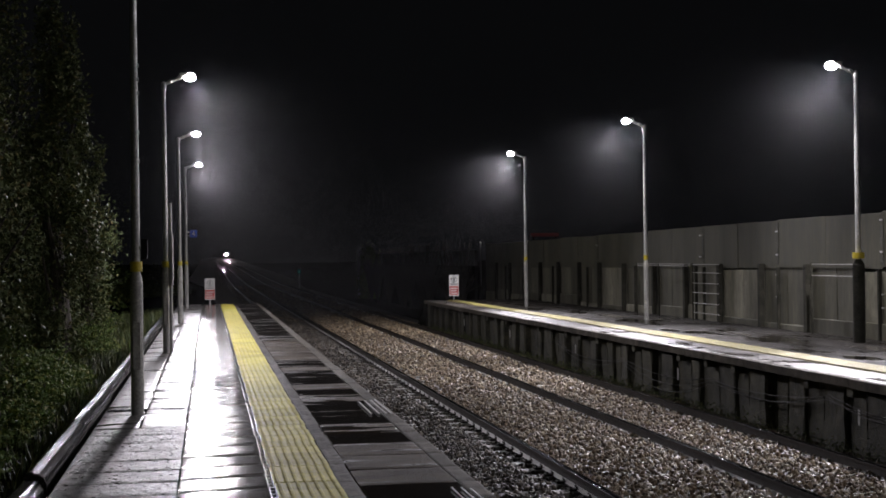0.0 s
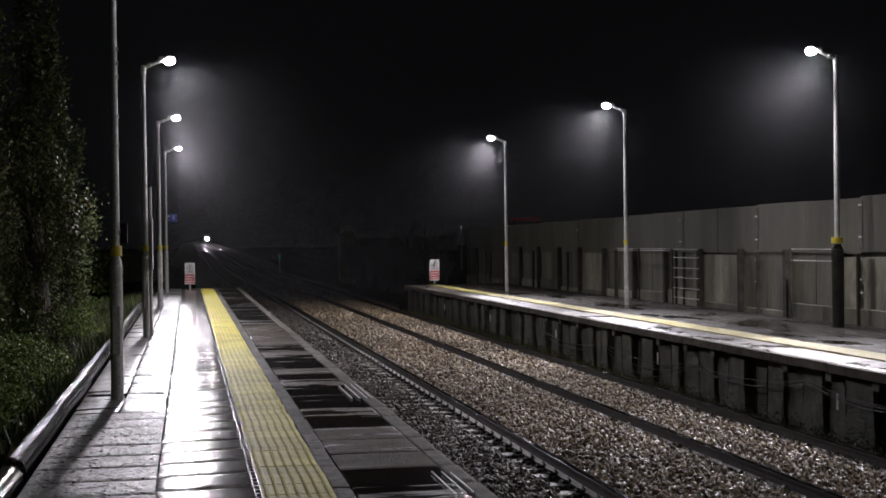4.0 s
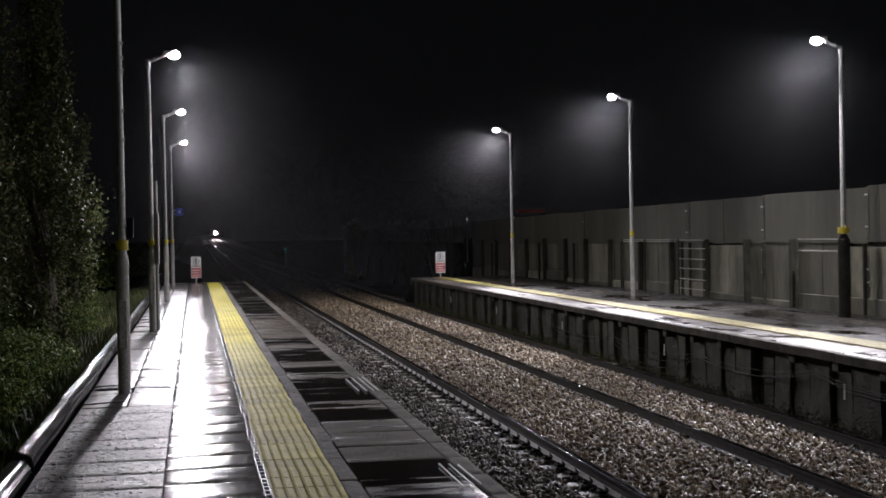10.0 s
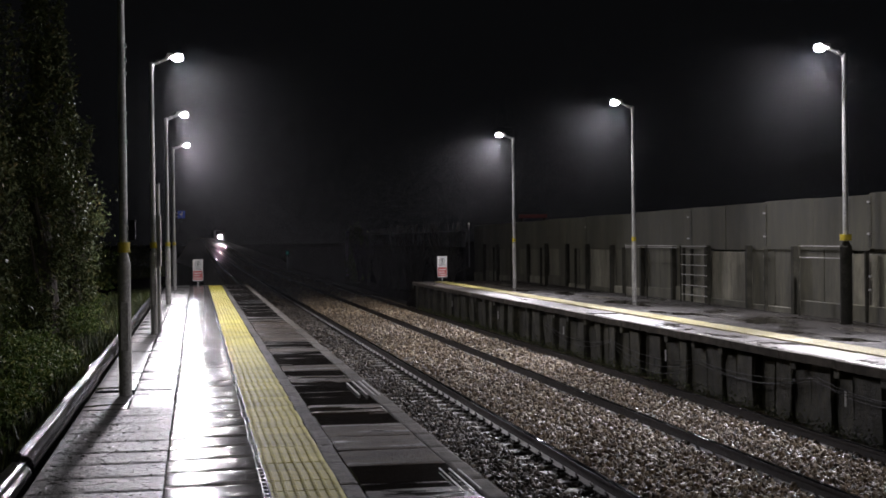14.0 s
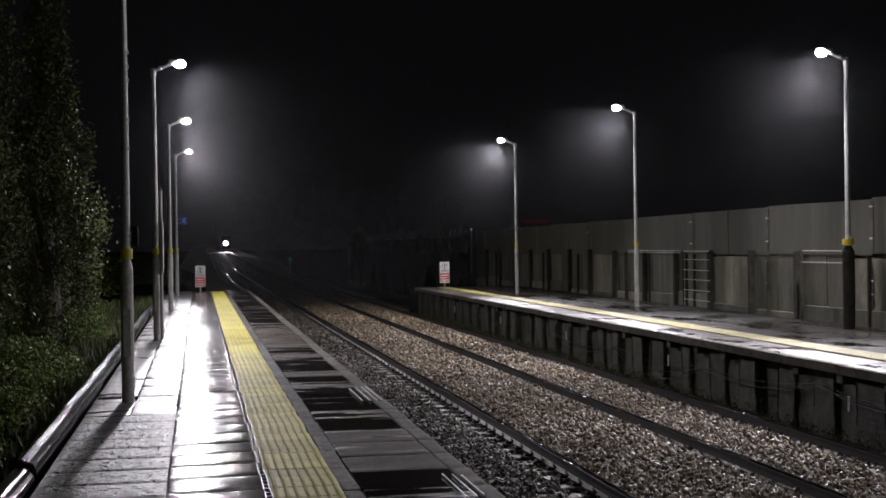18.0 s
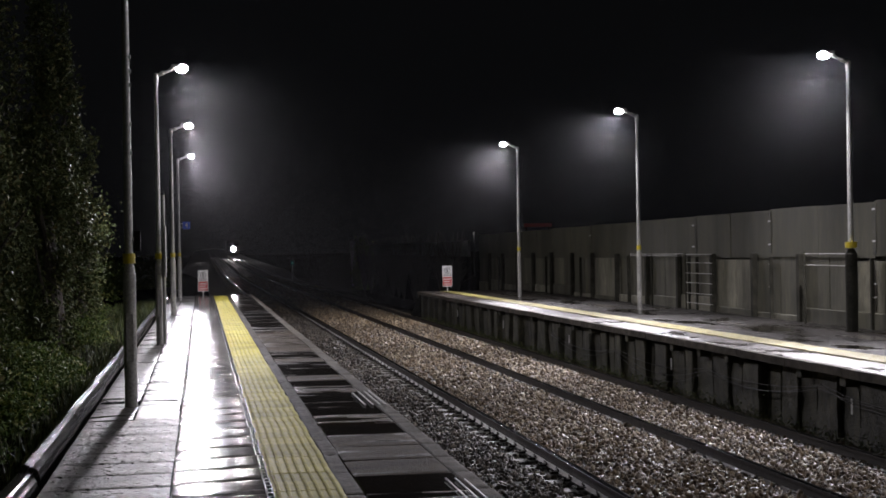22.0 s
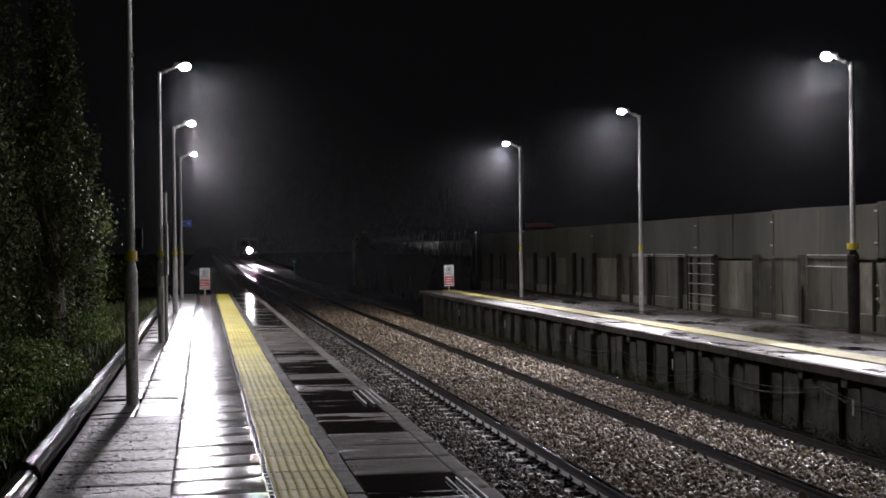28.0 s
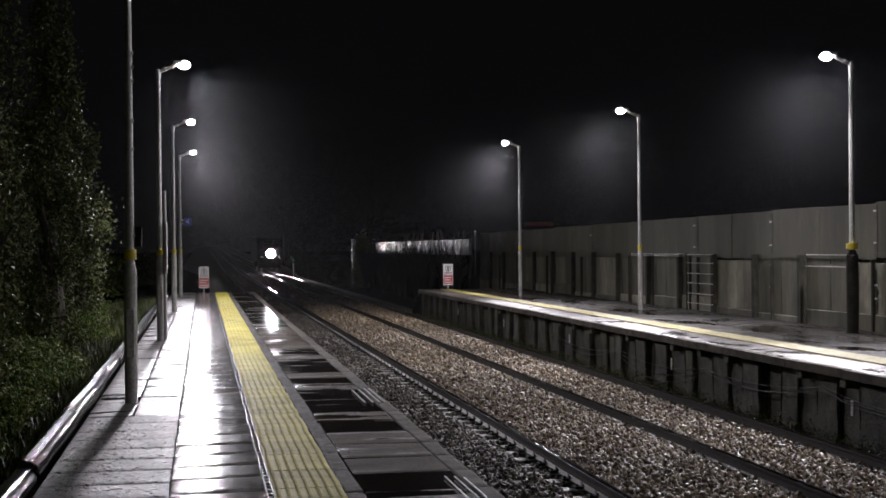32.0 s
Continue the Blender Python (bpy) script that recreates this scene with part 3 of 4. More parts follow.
# some of the slabs lie lower and stay flooded
FLOODED = ((7.0, 10.0), (12.2, 12.9), (13.75, 16.6), (17.3, 17.8), (19.0, 20.9), (22.0, 22.9), (29.6, 54.4))
r = random.Random(8)
y = 4.85
while y < 54.3:
    low = any(a <= y + 0.38 <= b for a, b in FLOODED)
    tilt = 0.14 if low else 0.3
    share("coping_slab", SOAKED_ME if low else r.choice(COPING_ME), platform_1, pose(1.374, y + 0.3825, -0.006 if low else r.uniform(-0.004, 0.001), r.uniform(-tilt, tilt), r.uniform(-tilt, tilt), r.uniform(-0.2, 0.2)))
    y += 0.765
NOSE_ME = [worn_mesh("nosing", 0.135, 0.76, 0.085, NOSING, 0.006, 450 + k, edge=0.012) for k in range(6)]
paving("nosing", NOSE_ME, EDGE_X - 0.068, 0.765, 4.85, 54.3, 0.3, 0.3, 0.006, seed=9)

# the part behind the camera stays plain
bm = bmesh.new()
block(bm, -1.10, EDGE_X, P_START, 4.84, -0.075, -0.002)
part("paving_behind", bm, SLAB_ROUGH, platform_1, "wet concrete paving")

# narrow covered trench across the back slabs at the first lamp column
bm = bmesh.new()
block(bm, -1.08, -0.27, 16.05, 16.13, -0.055, -0.010, 0.004)
for k in range(9):
    block(bm, -1.03 + k * 0.085, -0.99 + k * 0.085, 16.07, 16.11, -0.012, -0.006)
part("trench_cover", bm, BLACK, platform_1, "dark iron trench cover")

# worn painted bars on the coping
for x0, y0, y1 in ((1.612, 14.77, 16.05), (1.690, 14.75, 16.15), (1.760, 14.72, 16.2), (1.812, 14.72, 16.25),
                   (1.620, 8.96, 9.88), (1.685, 8.96, 9.86), (1.738, 9.0, 9.8)):
    bm = bmesh.new()
    block(bm, x0 - (0.010 if y0 > 12 else 0.005), x0 + (0.010 if y0 > 12 else 0.005), y0, y1, 0.004, 0.011)
    part("painted_bar", bm, WHITE_PAINT, platform_1, "worn white painted bar")

# low rounded edging along the back of the platform
prof = [(-0.080, -0.35), (-0.080, 0.022), (-0.062, 0.050), (-0.034, 0.060), (-0.004, 0.0505), (0.026, 0.040), (0.046, 0.026), (0.064, 0.002), (0.078, -0.03), (0.080, -0.35)]
EDGING_MES = []
for k in range(3):
    r = random.Random(30 + k)
    ys = [-1.79 + 3.58 * i / 24 for i in range(25)]
    n = len(prof)
    v = [(x + 0.004 * math.sin(1.7 * y + k), y, z + r.uniform(-0.0016, 0.0016) + 0.004 * math.sin(2.3 * y + 2 * k)) for y in ys for x, z in prof]
    f = [(s * n + i, s * n + i + 1, (s + 1) * n + i + 1, (s + 1) * n + i) for s in range(24) for i in range(n - 1)]
    for e, turn in ((0, 1), (24 * n, -1)):
        f += [(e + i, e + i + 1, e + n - 2 - i, e + n - 1 - i)[::turn] for i in range((n - 1) // 2)]
    EDGING_MES.append(raw_mesh("edging", v, f, EDGING))
back_edging = thing("edging", pose(-1.27, 0, 0), "wet rounded concrete edging along the back of the platform", "edging", kind="structure")


def edging_length(k, m):
    share("edging_length", EDGING_MES[k % 3], back_edging, m)


y, k = 12.95, 0
while y < 54:
    edging_length(k, pose(random.uniform(-0.012, 0.012), y, random.uniform(-0.01, 0.01) - 0.02, 0, 0, random.uniform(-0.3, 0.3)))
    y += 3.6
    k += 1
edging_length(0, pose(-0.03, 9.25, -0.05, -0.3, -12, -0.3))
edging_length(1, pose(-0.03, 5.64, -0.05, 0, -12, 0))

# ---------------------------------------------------------------- far platform
FAR_X = 7.90
platform_2 = thing("platform_2", pose(0, 0, 0), "opposite station platform on concrete piers, wet", "platform", kind="structure")
bm = bmesh.new()
block(bm, FAR_X + 0.42, 12.2, P_START, 54.0, -1.5, -0.09)
part("platform_body", bm, DARK_CONCRETE, platform_2, "dark stained concrete core of the platform")
bm = bmesh.new()
block(bm, 9.22, 12.2, P_START, 54.0, -0.09, -0.006)
part("surface", bm, ASPHALT, platform_2, "wet dark asphalt with puddles")
PIER_MES = []
for k, w in enumerate((0.20, 0.27, 0.33, 0.38)):
    bm = bmesh.new()
    block(bm, -0.12, 0.16, -w, w, -1.45, -0.13, 0.025)
    bmesh.ops.subdivide_edges(bm, edges=bm.edges[:], cuts=2, use_grid_fill=True)
    r = random.Random(600 + k)
    for v in bm.verts:
        v.co += Vector((r.uniform(-0.018, 0.018), r.uniform(-0.022, 0.022), 0))
    PIER_MES.append(mesh_of("pier", bm, DARK_CONCRETE))
CORBEL_BM = bmesh.new()
block(CORBEL_BM, -0.18, 0.16, -0.09, 0.09, -0.26, -0.10, 0.02)
CORBEL_ME = mesh_of("corbel", CORBEL_BM, DARK_CONCRETE)
PANE_ME = [worn_mesh("infill_panel", 1.2, 1.40, 0.05, DARK_CONCRETE, 0.05, 490 + k) for k in range(4)]
y = 6.0
while y < 54:
    m = pose(FAR_X + 0.29 + random.uniform(-0.05, 0.06), y + random.uniform(-0.16, 0.16), random.uniform(-0.06, 0.0), 0, random.uniform(-2, 2), random.uniform(-3, 3))
    share("pier", random.choice(PIER_MES), platform_2, m)
    if random.random() < 0.7:
        share("corbel", CORBEL_ME, platform_2, pose(FAR_X + 0.27, y + 0.68 + random.uniform(-0.1, 0.1), 0))
    share("infill_panel", random.choice(PANE_ME), platform_2, pose(FAR_X + 0.31 + random.uniform(-0.05, 0.03), y + 0.68, -0.76, 0, -90 + random.uniform(-2, 2), 0))
    y += 1.36
FAR_COPING_ME = [worn_mesh("coping_slab", 0.64, 0.908, 0.085, COPING_FAR, 0.008, 460 + k) for k in range(8)]
FAR_NOSE_ME = slab_mesh("nosing", 0.10, 0.911, 0.115, NOSING, 0.008)
r = random.Random(12)
y = 5.0
while y < 53.8:
    z = r.uniform(-0.006, 0.003)
    share("coping_slab", r.choice(FAR_COPING_ME), platform_2, pose(FAR_X + 0.105 + 0.32, y, z, r.uniform(-0.12, 0.12), r.uniform(-0.12, 0.12), r.uniform(-0.2, 0.2)))
    share("nosing", FAR_NOSE_ME, platform_2, pose(FAR_X + 0.05 + r.uniform(-0.004, 0.004), y, z - 0.002))
    y += 0.915
FAR_TACTILE_ME = tactile_mesh(LINE_YELLOW)
y = 5.0
while y < 53.8:
    share("tactile_slab", FAR_TACTILE_ME, platform_2, pose(8.98, y, r.uniform(-0.004, 0.002), r.uniform(-0.2, 0.2)))
    y += 0.4
# platform end slope
bm = bmesh.new()
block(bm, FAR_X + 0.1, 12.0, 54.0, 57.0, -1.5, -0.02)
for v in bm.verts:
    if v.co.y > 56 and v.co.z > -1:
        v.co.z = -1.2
# the soil colour keeps the ramp dark despite the lamps near it
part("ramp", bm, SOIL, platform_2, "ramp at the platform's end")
# paler, smoother wet patches on the asphalt at the back
for x0, x1, y0, y1 in ((10.3, 10.42, 27.2, 28.9), (10.55, 11.0, 22.0, 23.4), (10.2, 10.7, 36.5, 38.5)):
    bm = bmesh.new()
    block(bm, x0, x1, y0, y1, -0.006, -0.002)
    part("repair_patch", bm, SLAB_GLOSS, platform_2, "smooth wet patch on the asphalt")

# datum plates on the platform face
for y in (17.4, 24.6, 31.8, 39.0, 46.2):
    plate = thing("datum_plate", pose(FAR_X + 0.16, y, -0.50), "small white datum plate on the platform face", "plate", "datum plates")
    bm = bmesh.new()
    block(bm, -0.012, 0.0, -0.03, 0.03, -0.1, 0.1, 0.003)
    part("plate_face", bm, WHITE_PAINT, plate)
    bm = bmesh.new()
    rod(bm, (0.0, 0, 0.0), (0.02, 0, 0.0), 0.008, None, 8)
    part("bolt", bm, STEEL, plate)

# drooping cables along the platform face
def cable(y0, z0, y1, z1, x, sag):
    pts = [(x + 0.012 * math.sin(9 * k), y0 + (y1 - y0) * k / 14, z0 + (z1 - z0) * k / 14 - sag * 4 * (k / 14) * (1 - k / 14)) for k in range(15)]
    ob = new("cable", swept("cable", pts, 0.0055, CABLE))
    return tagged(ob, "black signalling cable drooping along the platform face", "cable", "platform cables")


HOOKS = [(12.6, -0.40), (15.2, -0.34), (18.25, -0.29), (22.7, -0.42), (27.9, -0.44), (33.4, -0.40)]
for k, ((y0, z0), (y1, z1)) in enumerate(zip(HOOKS, HOOKS[1:])):
    for j in range(3):
        cable(y0, z0 - 0.03 * j, y1, z1 - 0.03 * j, FAR_X + 0.13 - j * 0.014, (0.10, 0.12, 0.17, 0.28, 0.22)[k] * (0.55, 0.9, 1.25)[(j + k) % 3])

# ---------------------------------------------------------------- lamp columns


def lamp_column(foot_r=0.066, top_r=0.040, foot=STEEL_DULL):
    """A hinged lighting column; the arm reaches along +x."""
    col = thing("lamp_column", Matrix(), "tall galvanised lamp column with a lit lantern and a yellow band", "street lamp", "platform lamp columns")
    bm = bmesh.new()
    rod(bm, (0, 0, -0.05), (0, 0, 1.36), foot_r, foot_r, 24)
    rod(bm, (0, 0, 1.36), (0, 0, 1.46), foot_r, top_r + 0.004, 24)
    part("base_section", bm, foot, col, "thick weathered base of the column", True)
    bm = bmesh.new()
    rod(bm, (0, 0, 1.46), (0, 0, 4.66), top_r + 0.004, top_r * 0.82, 20)
    part("shaft", bm, STEEL, col, smooth=True)
    bm = bmesh.new()
    rod(bm, (0, 0, 1.47), (0, 0, 1.575), foot_r * 0.98, foot_r * 0.98, 24)
    part("band", bm, BAND, col, "yellow reflective band")
    bm = bmesh.new()
    block(bm, -0.04, 0.04, -foot_r - 0.008, -foot_r + 0.02, 0.45, 0.95, 0.006)
    d = part("access_door", bm, foot, col)
    bm = bmesh.new()
    rod(bm, (0, -foot_r - 0.012, 0.85), (0, -foot_r, 0.85), 0.012, None, 8)
    part("lock", bm, STEEL, d)
    bm = bmesh.new()
    rod(bm, (0, 0, 4.60), (0, 0, 4.72), 0.047, 0.047, 18)
    bmesh.ops.create_uvsphere(bm, u_segments=14, v_segments=8, radius=0.047, matrix=Matrix.Translation((0, 0, 4.72)))
    part("cap", bm, STEEL, col, smooth=True)
    bm = bmesh.new()
    tube(bm, [(0.0, 0, 4.70), (0.10, 0, 4.755), (0.30, 0, 4.83)], [0.030, 0.028, 0.026], 12)
    bmesh.ops.create_uvsphere(bm, u_segments=12, v_segments=8, radius=0.043, matrix=Matrix.Translation((0.115, 0, 4.762)))
    part("arm", bm, STEEL, col, "short upswept steel arm", True)
    bm = bmesh.new()
    block(bm, 0.27, 0.43, -0.075, 0.075, LANTERN_Z + 0.02, LANTERN_Z + 0.07, 0.018)
    rod(bm, (0.25, 0, 4.815), (0.34, 0, LANTERN_Z + 0.04), 0.034, 0.04, 12)
    lantern = part("lantern", bm, STEEL, col, "flat grey lantern housing")
    bm = bmesh.new()
    bmesh.ops.create_uvsphere(bm, u_segments=24, v_segments=14, radius=1, matrix=Matrix.Translation((0.455, 0, LANTERN_Z)) @ Matrix.Diagonal((0.105, 0.085, 0.072, 1)))
    part("bowl", bm, LANTERN_GLASS, lantern, "glowing white lantern bowl", True)
    return col


first = lamp_column()
slim = lamp_column(0.056, 0.042)
stout = lamp_column(0.105, 0.046, COLUMN_DARK)
for k, (x, y, side, _) in enumerate(COLUMNS):
    m = pose(x, y, 0, 0, 0, 0 if side > 0 else 180)
    if k == 0:
        first.matrix_basis = m
    elif k == 4:
        stout.matrix_basis = m
    elif k == 5:
        slim.matrix_basis = m
    else:
        copy_thing(first if side > 0 else slim, m)
tagged(stout, "tall lamp column with a stout dark base and a lit lantern")

# cable clips and a small control box on the nearest column
for z in (1.72, 2.62, 2.92, 3.33, 3.47, 3.62):
    clip = thing("cable_clip", pose(-0.74 + 0.045, 15.61, z), "small bright metal cable clip on the lamp column", "clip", "cable clips")
    bm = bmesh.new()
    block(bm, -0.012, 0.006, -0.01, 0.01, -0.02, 0.02, 0.003)
    part("clip_body", bm, STEEL, clip)
    bm = bmesh.new()
    rod(bm, (0.0, -0.012, 0), (0.0, -0.004, 0), 0.005, None, 8)
    part("screw", bm, STEEL, clip)
box = thing("control_box", pose(-0.655, 15.66, 1.60), "small black control box strapped to the lamp column", "control box")
bm = bmesh.new()
block(bm, -0.03, 0.035, -0.04, 0.04, 0.0, 0.20, 0.008)
part("housing", bm, BLACK, box)
bm = bmesh.new()
block(bm, -0.045, 0.037, -0.045, 0.045, 0.085, 0.105, 0.003)
part("strap", bm, BLACK, box)
bm = bmesh.new()
block(bm, -0.034, 0.039, -0.044, 0.044, 0.195, 0.208, 0.004)
part("hood", bm, BLACK, box)

# slim sign post beside the second column, its board seen edge-on
post = thing("sign_post", pose(-0.645, 26.3, 0), "slim grey sign post with its board edge-on", "sign post")
bm = bmesh.new()
rod(bm, (0, 0, -0.05), (0, 0, 2.60), 0.030, 0.030, 14)
part("pole", bm, STEEL, post, smooth=True)
bm = bmesh.new()
rod(bm, (0, 0, 2.6), (0, 0, 2.625), 0.034, 0.026, 14)
part("cap", bm, BLACK, post)
bm = bmesh.new()
block(bm, 0.028, 0.040, -0.30, 0.30, 1.15, 2.05, 0.003)
part("board", bm, STEEL_DULL, post)
for z in (1.4, 1.85):
    bm = bmesh.new()
    rod(bm, (0, 0, z - 0.02), (0, 0, z + 0.02), 0.036, 0.036, 14)
    part("clamp", bm, STEEL, post)


def letters(name, text, size, material, parent, m, label):
    cu = bpy.data.curves.new(name, "FONT")
    cu.body, cu.size, cu.align_x, cu.align_y, cu.extrude = text, size, "CENTER", "CENTER", 0.002
    tmp = new(name, cu)
    bpy.context.view_layer.update()
    me = bpy.data.meshes.new_from_object(tmp.evaluated_get(bpy.context.evaluated_depsgraph_get()))
    bpy.data.objects.remove(tmp)
    me.materials.clear()
    me.materials.append(material)
    return share(name, me, parent, m, label)


# blue stop marker on a bracket of the last column
marker = thing("stop_marker", pose(-0.47, 50.35, 2.50), "small blue square marker with a white figure 4", "sign")
bm = bmesh.new()
block(bm, -0.12, 0.12, -0.006, 0.006, -0.12, 0.12, 0.01)
part("board", bm, SIGN_BLUE, marker)
bm = bmesh.new()
rod(bm, (-0.24, 0.03, 0.06), (0.05, 0.03, 0.06), 0.012, None, 8)
rod(bm, (-0.24, 0.03, -0.06), (0.05, 0.03, -0.06), 0.012, None, 8)
part("bracket", bm, STEEL, marker)
letters("figure", "4", 0.22, SIGN_WHITE, marker, pose(0, -0.009, 0, 90, 0, 0), "white figure 4")


def warning_sign(x, y, z0):
    s = thing("warning_sign", pose(x, y, 0), "white and red warning sign on a short post", "sign", "platform end signs")
    bm = bmesh.new()
    rod(bm, (0, 0.03, -0.3), (0, 0.03, z0 + 0.74), 0.022, None, 12)
    part("post", bm, STEEL_DULL, s)
    bm = bmesh.new()
    block(bm, -0.18, 0.18, -0.004, 0.008, z0, z0 + 0.77, 0.004)
    part("board", bm, SIGN_WHITE, s)
    bm = bmesh.new()
    block(bm, -0.165, 0.165, -0.008, -0.004, z0 + 0.03, z0 + 0.36)
    red = part("red_panel", bm, SIGN_RED, s, "red lower panel")
    for k in range(3):
        bm = bmesh.new()
        block(bm, -0.13, 0.13 - 0.05 * (k % 2), -0.011, -0.008, z0 + 0.08 + k * 0.09, z0 + 0.11 + k * 0.09)
        part("text_bar", bm, SIGN_WHITE, red, "white bar of small writing")
    # ring of the pictogram and bars of writing under it
    bm = bmesh.new()
    for k in range(18):
        a, b = k * math.pi / 9, (k + 1) * math.pi / 9
        rod(bm, (0.10 * math.cos(a), -0.007, z0 + 0.60 + 0.10 * math.sin(a)), (0.10 * math.cos(b), -0.007, z0 + 0.60 + 0.10 * math.sin(b)), 0.012, None, 6)
    part("pictogram_ring", bm, SIGN_BLACK, s, "dark ring of the pictogram")
    bm = bmesh.new()
    block(bm, -0.03, 0.03, -0.010, -0.005, z0 + 0.54, z0 + 0.66, 0.002)
    part("pictogram_bar", bm, SIGN_BLACK, s)
    for k in range(2):
        bm = bmesh.new()
        block(bm, -0.14, 0.14, -0.010, -0.005, z0 + 0.40 + k * 0.05, z0 + 0.42 + k * 0.05)
        part("text_bar", bm, SIGN_BLACK, s, "dark bar of small writing")


warning_sign(0.06, 53.9, 0.17)
warning_sign(8.98, 53.6, 0.17)

# ---------------------------------------------------------------- wall behind the far platform
WALL_X = 11.85
wall = thing("wall_east", pose(WALL_X, 0, 0), "tall concrete panel wall behind the far platform, stained and damp", "wall", kind="structure")
POSTS = [14.9, 17.5, 20.1, 22.75, 25.35, 27.76, 30.24, 32.83, 35.32, 37.95, 40.82, 43.52, 46.0, 48.84, 51.6, 54.3, 57.0, 59.7, 62.3]
PALE_BAYS = (22.75, 30.24, 40.82)
JOINTS = [14.9, 19.7, 24.56, 29.43, 34.13, 39.0, 43.9, 48.8, 53.7, 58.6, 62.3]
WPOST_BM = bmesh.new()
block(WPOST_BM, -0.10, 0.02, -0.07, 0.07, -0.3, 1.36, 0.014)
WPOST_ME = mesh_of("post", WPOST_BM, POST_DARK)
SLIM_BM = bmesh.new()
block(SLIM_BM, -0.05, 0.02, -0.03, 0.03, -0.3, 1.30, 0.010)
SLIM_ME = mesh_of("post", SLIM_BM, POST_DARK)
for a, b in zip(JOINTS, JOINTS[1:]):
    half = (b - a) / 2
    top = 2.30 - 0.0045 * ((a + b) / 2 - 24)
    for k in (0.5, 1.5):
        share("upper_panel", slab_mesh("upper_panel", 0.10, half - 0.014, 1.0, PANEL, 0.01), wall, pose(0.05 + random.uniform(-0.006, 0.006), a + k * half, top + random.uniform(-0.008, 0.008)))
    bm = bmesh.new()
    block(bm, -0.012, 0.01, -0.07, 0.07, 1.34, top - 0.03, 0.006)
    share("joint_cover", mesh_of("joint_cover", bm, DARK_CONCRETE), wall, pose(0, a, 0))
for a, b in zip(POSTS, POSTS[1:]):
    pale = a in PALE_BAYS
    high = 1.22 if pale else 1.31
    for k in (0.25, 0.75):
        share("lower_panel", slab_mesh("lower_panel", 0.08, (b - a) * 0.5 - 0.02, 1.62, PANEL_PALE if pale else PANEL_LOW, 0.01), wall,
              pose(0.055 + random.uniform(0, 0.02), a + (b - a) * k, high))
    share("plinth_panel", slab_mesh("plinth_panel", 0.10, b - a - 0.16, 0.6, PANEL_LOW if pale or random.random() < 0.4 else PANEL_PALE, 0.012), wall, pose(0.02, (a + b) / 2, random.uniform(0.10, 0.34)))
    share("post", WPOST_ME, wall, pose(-0.02, a, random.uniform(-0.03, 0.03), 0, 0, random.uniform(-3, 3)))
for y in (45.0, 39.74, 29.3, 34.55, 33.97, 24.6, 57.9, 49.7):
    share("post", SLIM_ME, wall, pose(-0.03, y, random.uniform(-0.08, 0.02)))
bm = bmesh.new()
block(bm, 0.12, 0.20, 6, 62.3, -1.4, 2.14)
part("backing", bm, DARK_CONCRETE, wall, "concrete behind the panels")
bm = bmesh.new()
block(bm, 0.0, 0.2, 0, 14.2, -1.4, 2.3)
part("near_length", bm, PANEL, wall)

# thin bolts and bracket marks on the panel joints
for y, zs in ((29.43, (2.04, 1.55, 1.13, 0.66)), (24.56, (2.15, 1.58, 0.82, 0.58)), (34.3, (2.04, 1.52)), (43.9, (1.9,))):
    for z in zs:
        bm = bmesh.new()
        block(bm, -0.03, 0.0, y - 0.05, y + 0.05, z - 0.015, z + 0.015, 0.004)
        part("bracket", bm, STEEL, wall, "pale bracket on the panel joint")


def handrail(y0, y1, x, zs, posts, label, name="handrail"):
    h = thing(name, pose(x, 0, 0), label, "railing", "railings by the wall")
    for z in zs:
        bm = bmesh.new()
        rod(bm, (0, y0, z), (0, y1, z), 0.0065, None, 8)
        part("rail_bar", bm, STEEL_DULL, h, smooth=True)
    for y in posts:
        bm = bmesh.new()
        rod(bm, (0, y, -0.05), (0, y, max(zs) + 0.03), 0.020, None, 10)
        part("post", bm, POST_DARK, h, smooth=True)


handrail(34.4, 38.9, WALL_X - 0.25, (1.30, 1.345), (36.9, 38.9), "galvanised handrail in front of the wall")
handrail(32.35, 34.25, WALL_X - 0.25, (0.18, 0.41, 0.66, 0.89, 1.14, 1.34), (34.2,), "six-bar galvanised railing panel in front of the wall")
handrail(25.2, 27.1, WALL_X - 0.25, (1.36, 1.14), (27.1,), "short galvanised handrail in front of the wall")

# pale boundary wall further along the line and a white post
line_wall = thing("wall_lineside", pose(12.0, 0, 0), "pale lineside wall beyond the platform end", "wall", kind="structure")
PALE_ME = slab_mesh("pale_panel", 0.12, 2.98, 0.72, surface("pale_render", (0.035, 0.032, 0.030), (0.12, 0.114, 0.108), 0.9, 7, (0.22, 0.46), 0.8, 9, vary=0.4, depth=0.05, spec=0.9), 0.01)
y = 67.0
while y < 101:
    share("pale_panel", PALE_ME, line_wall, pose(0, y, 1.92))
    y += 3.0
bm = bmesh.new()
block(bm, -0.05, 0.08, 65.5, 101.5, -1.4, 1.2)
# near-black below the panels, in place of shade the headlight would dispel
part("footing", bm, SOIL, line_wall)
bm = bmesh.new()
post2 = thing("white_post", pose(12.1, 118.0, 0), "white lineside marker post", "post")
block(bm, -0.18, 0.18, -0.1, 0.1, -1.4, 2.2, 0.03)
part("shaft", bm, STEEL_DULL, post2)
bm = bmesh.new()
block(bm, -0.2, 0.2, -0.12, 0.12, 2.2, 2.26, 0.02)
part("cap", bm, WHITE_PAINT, post2)

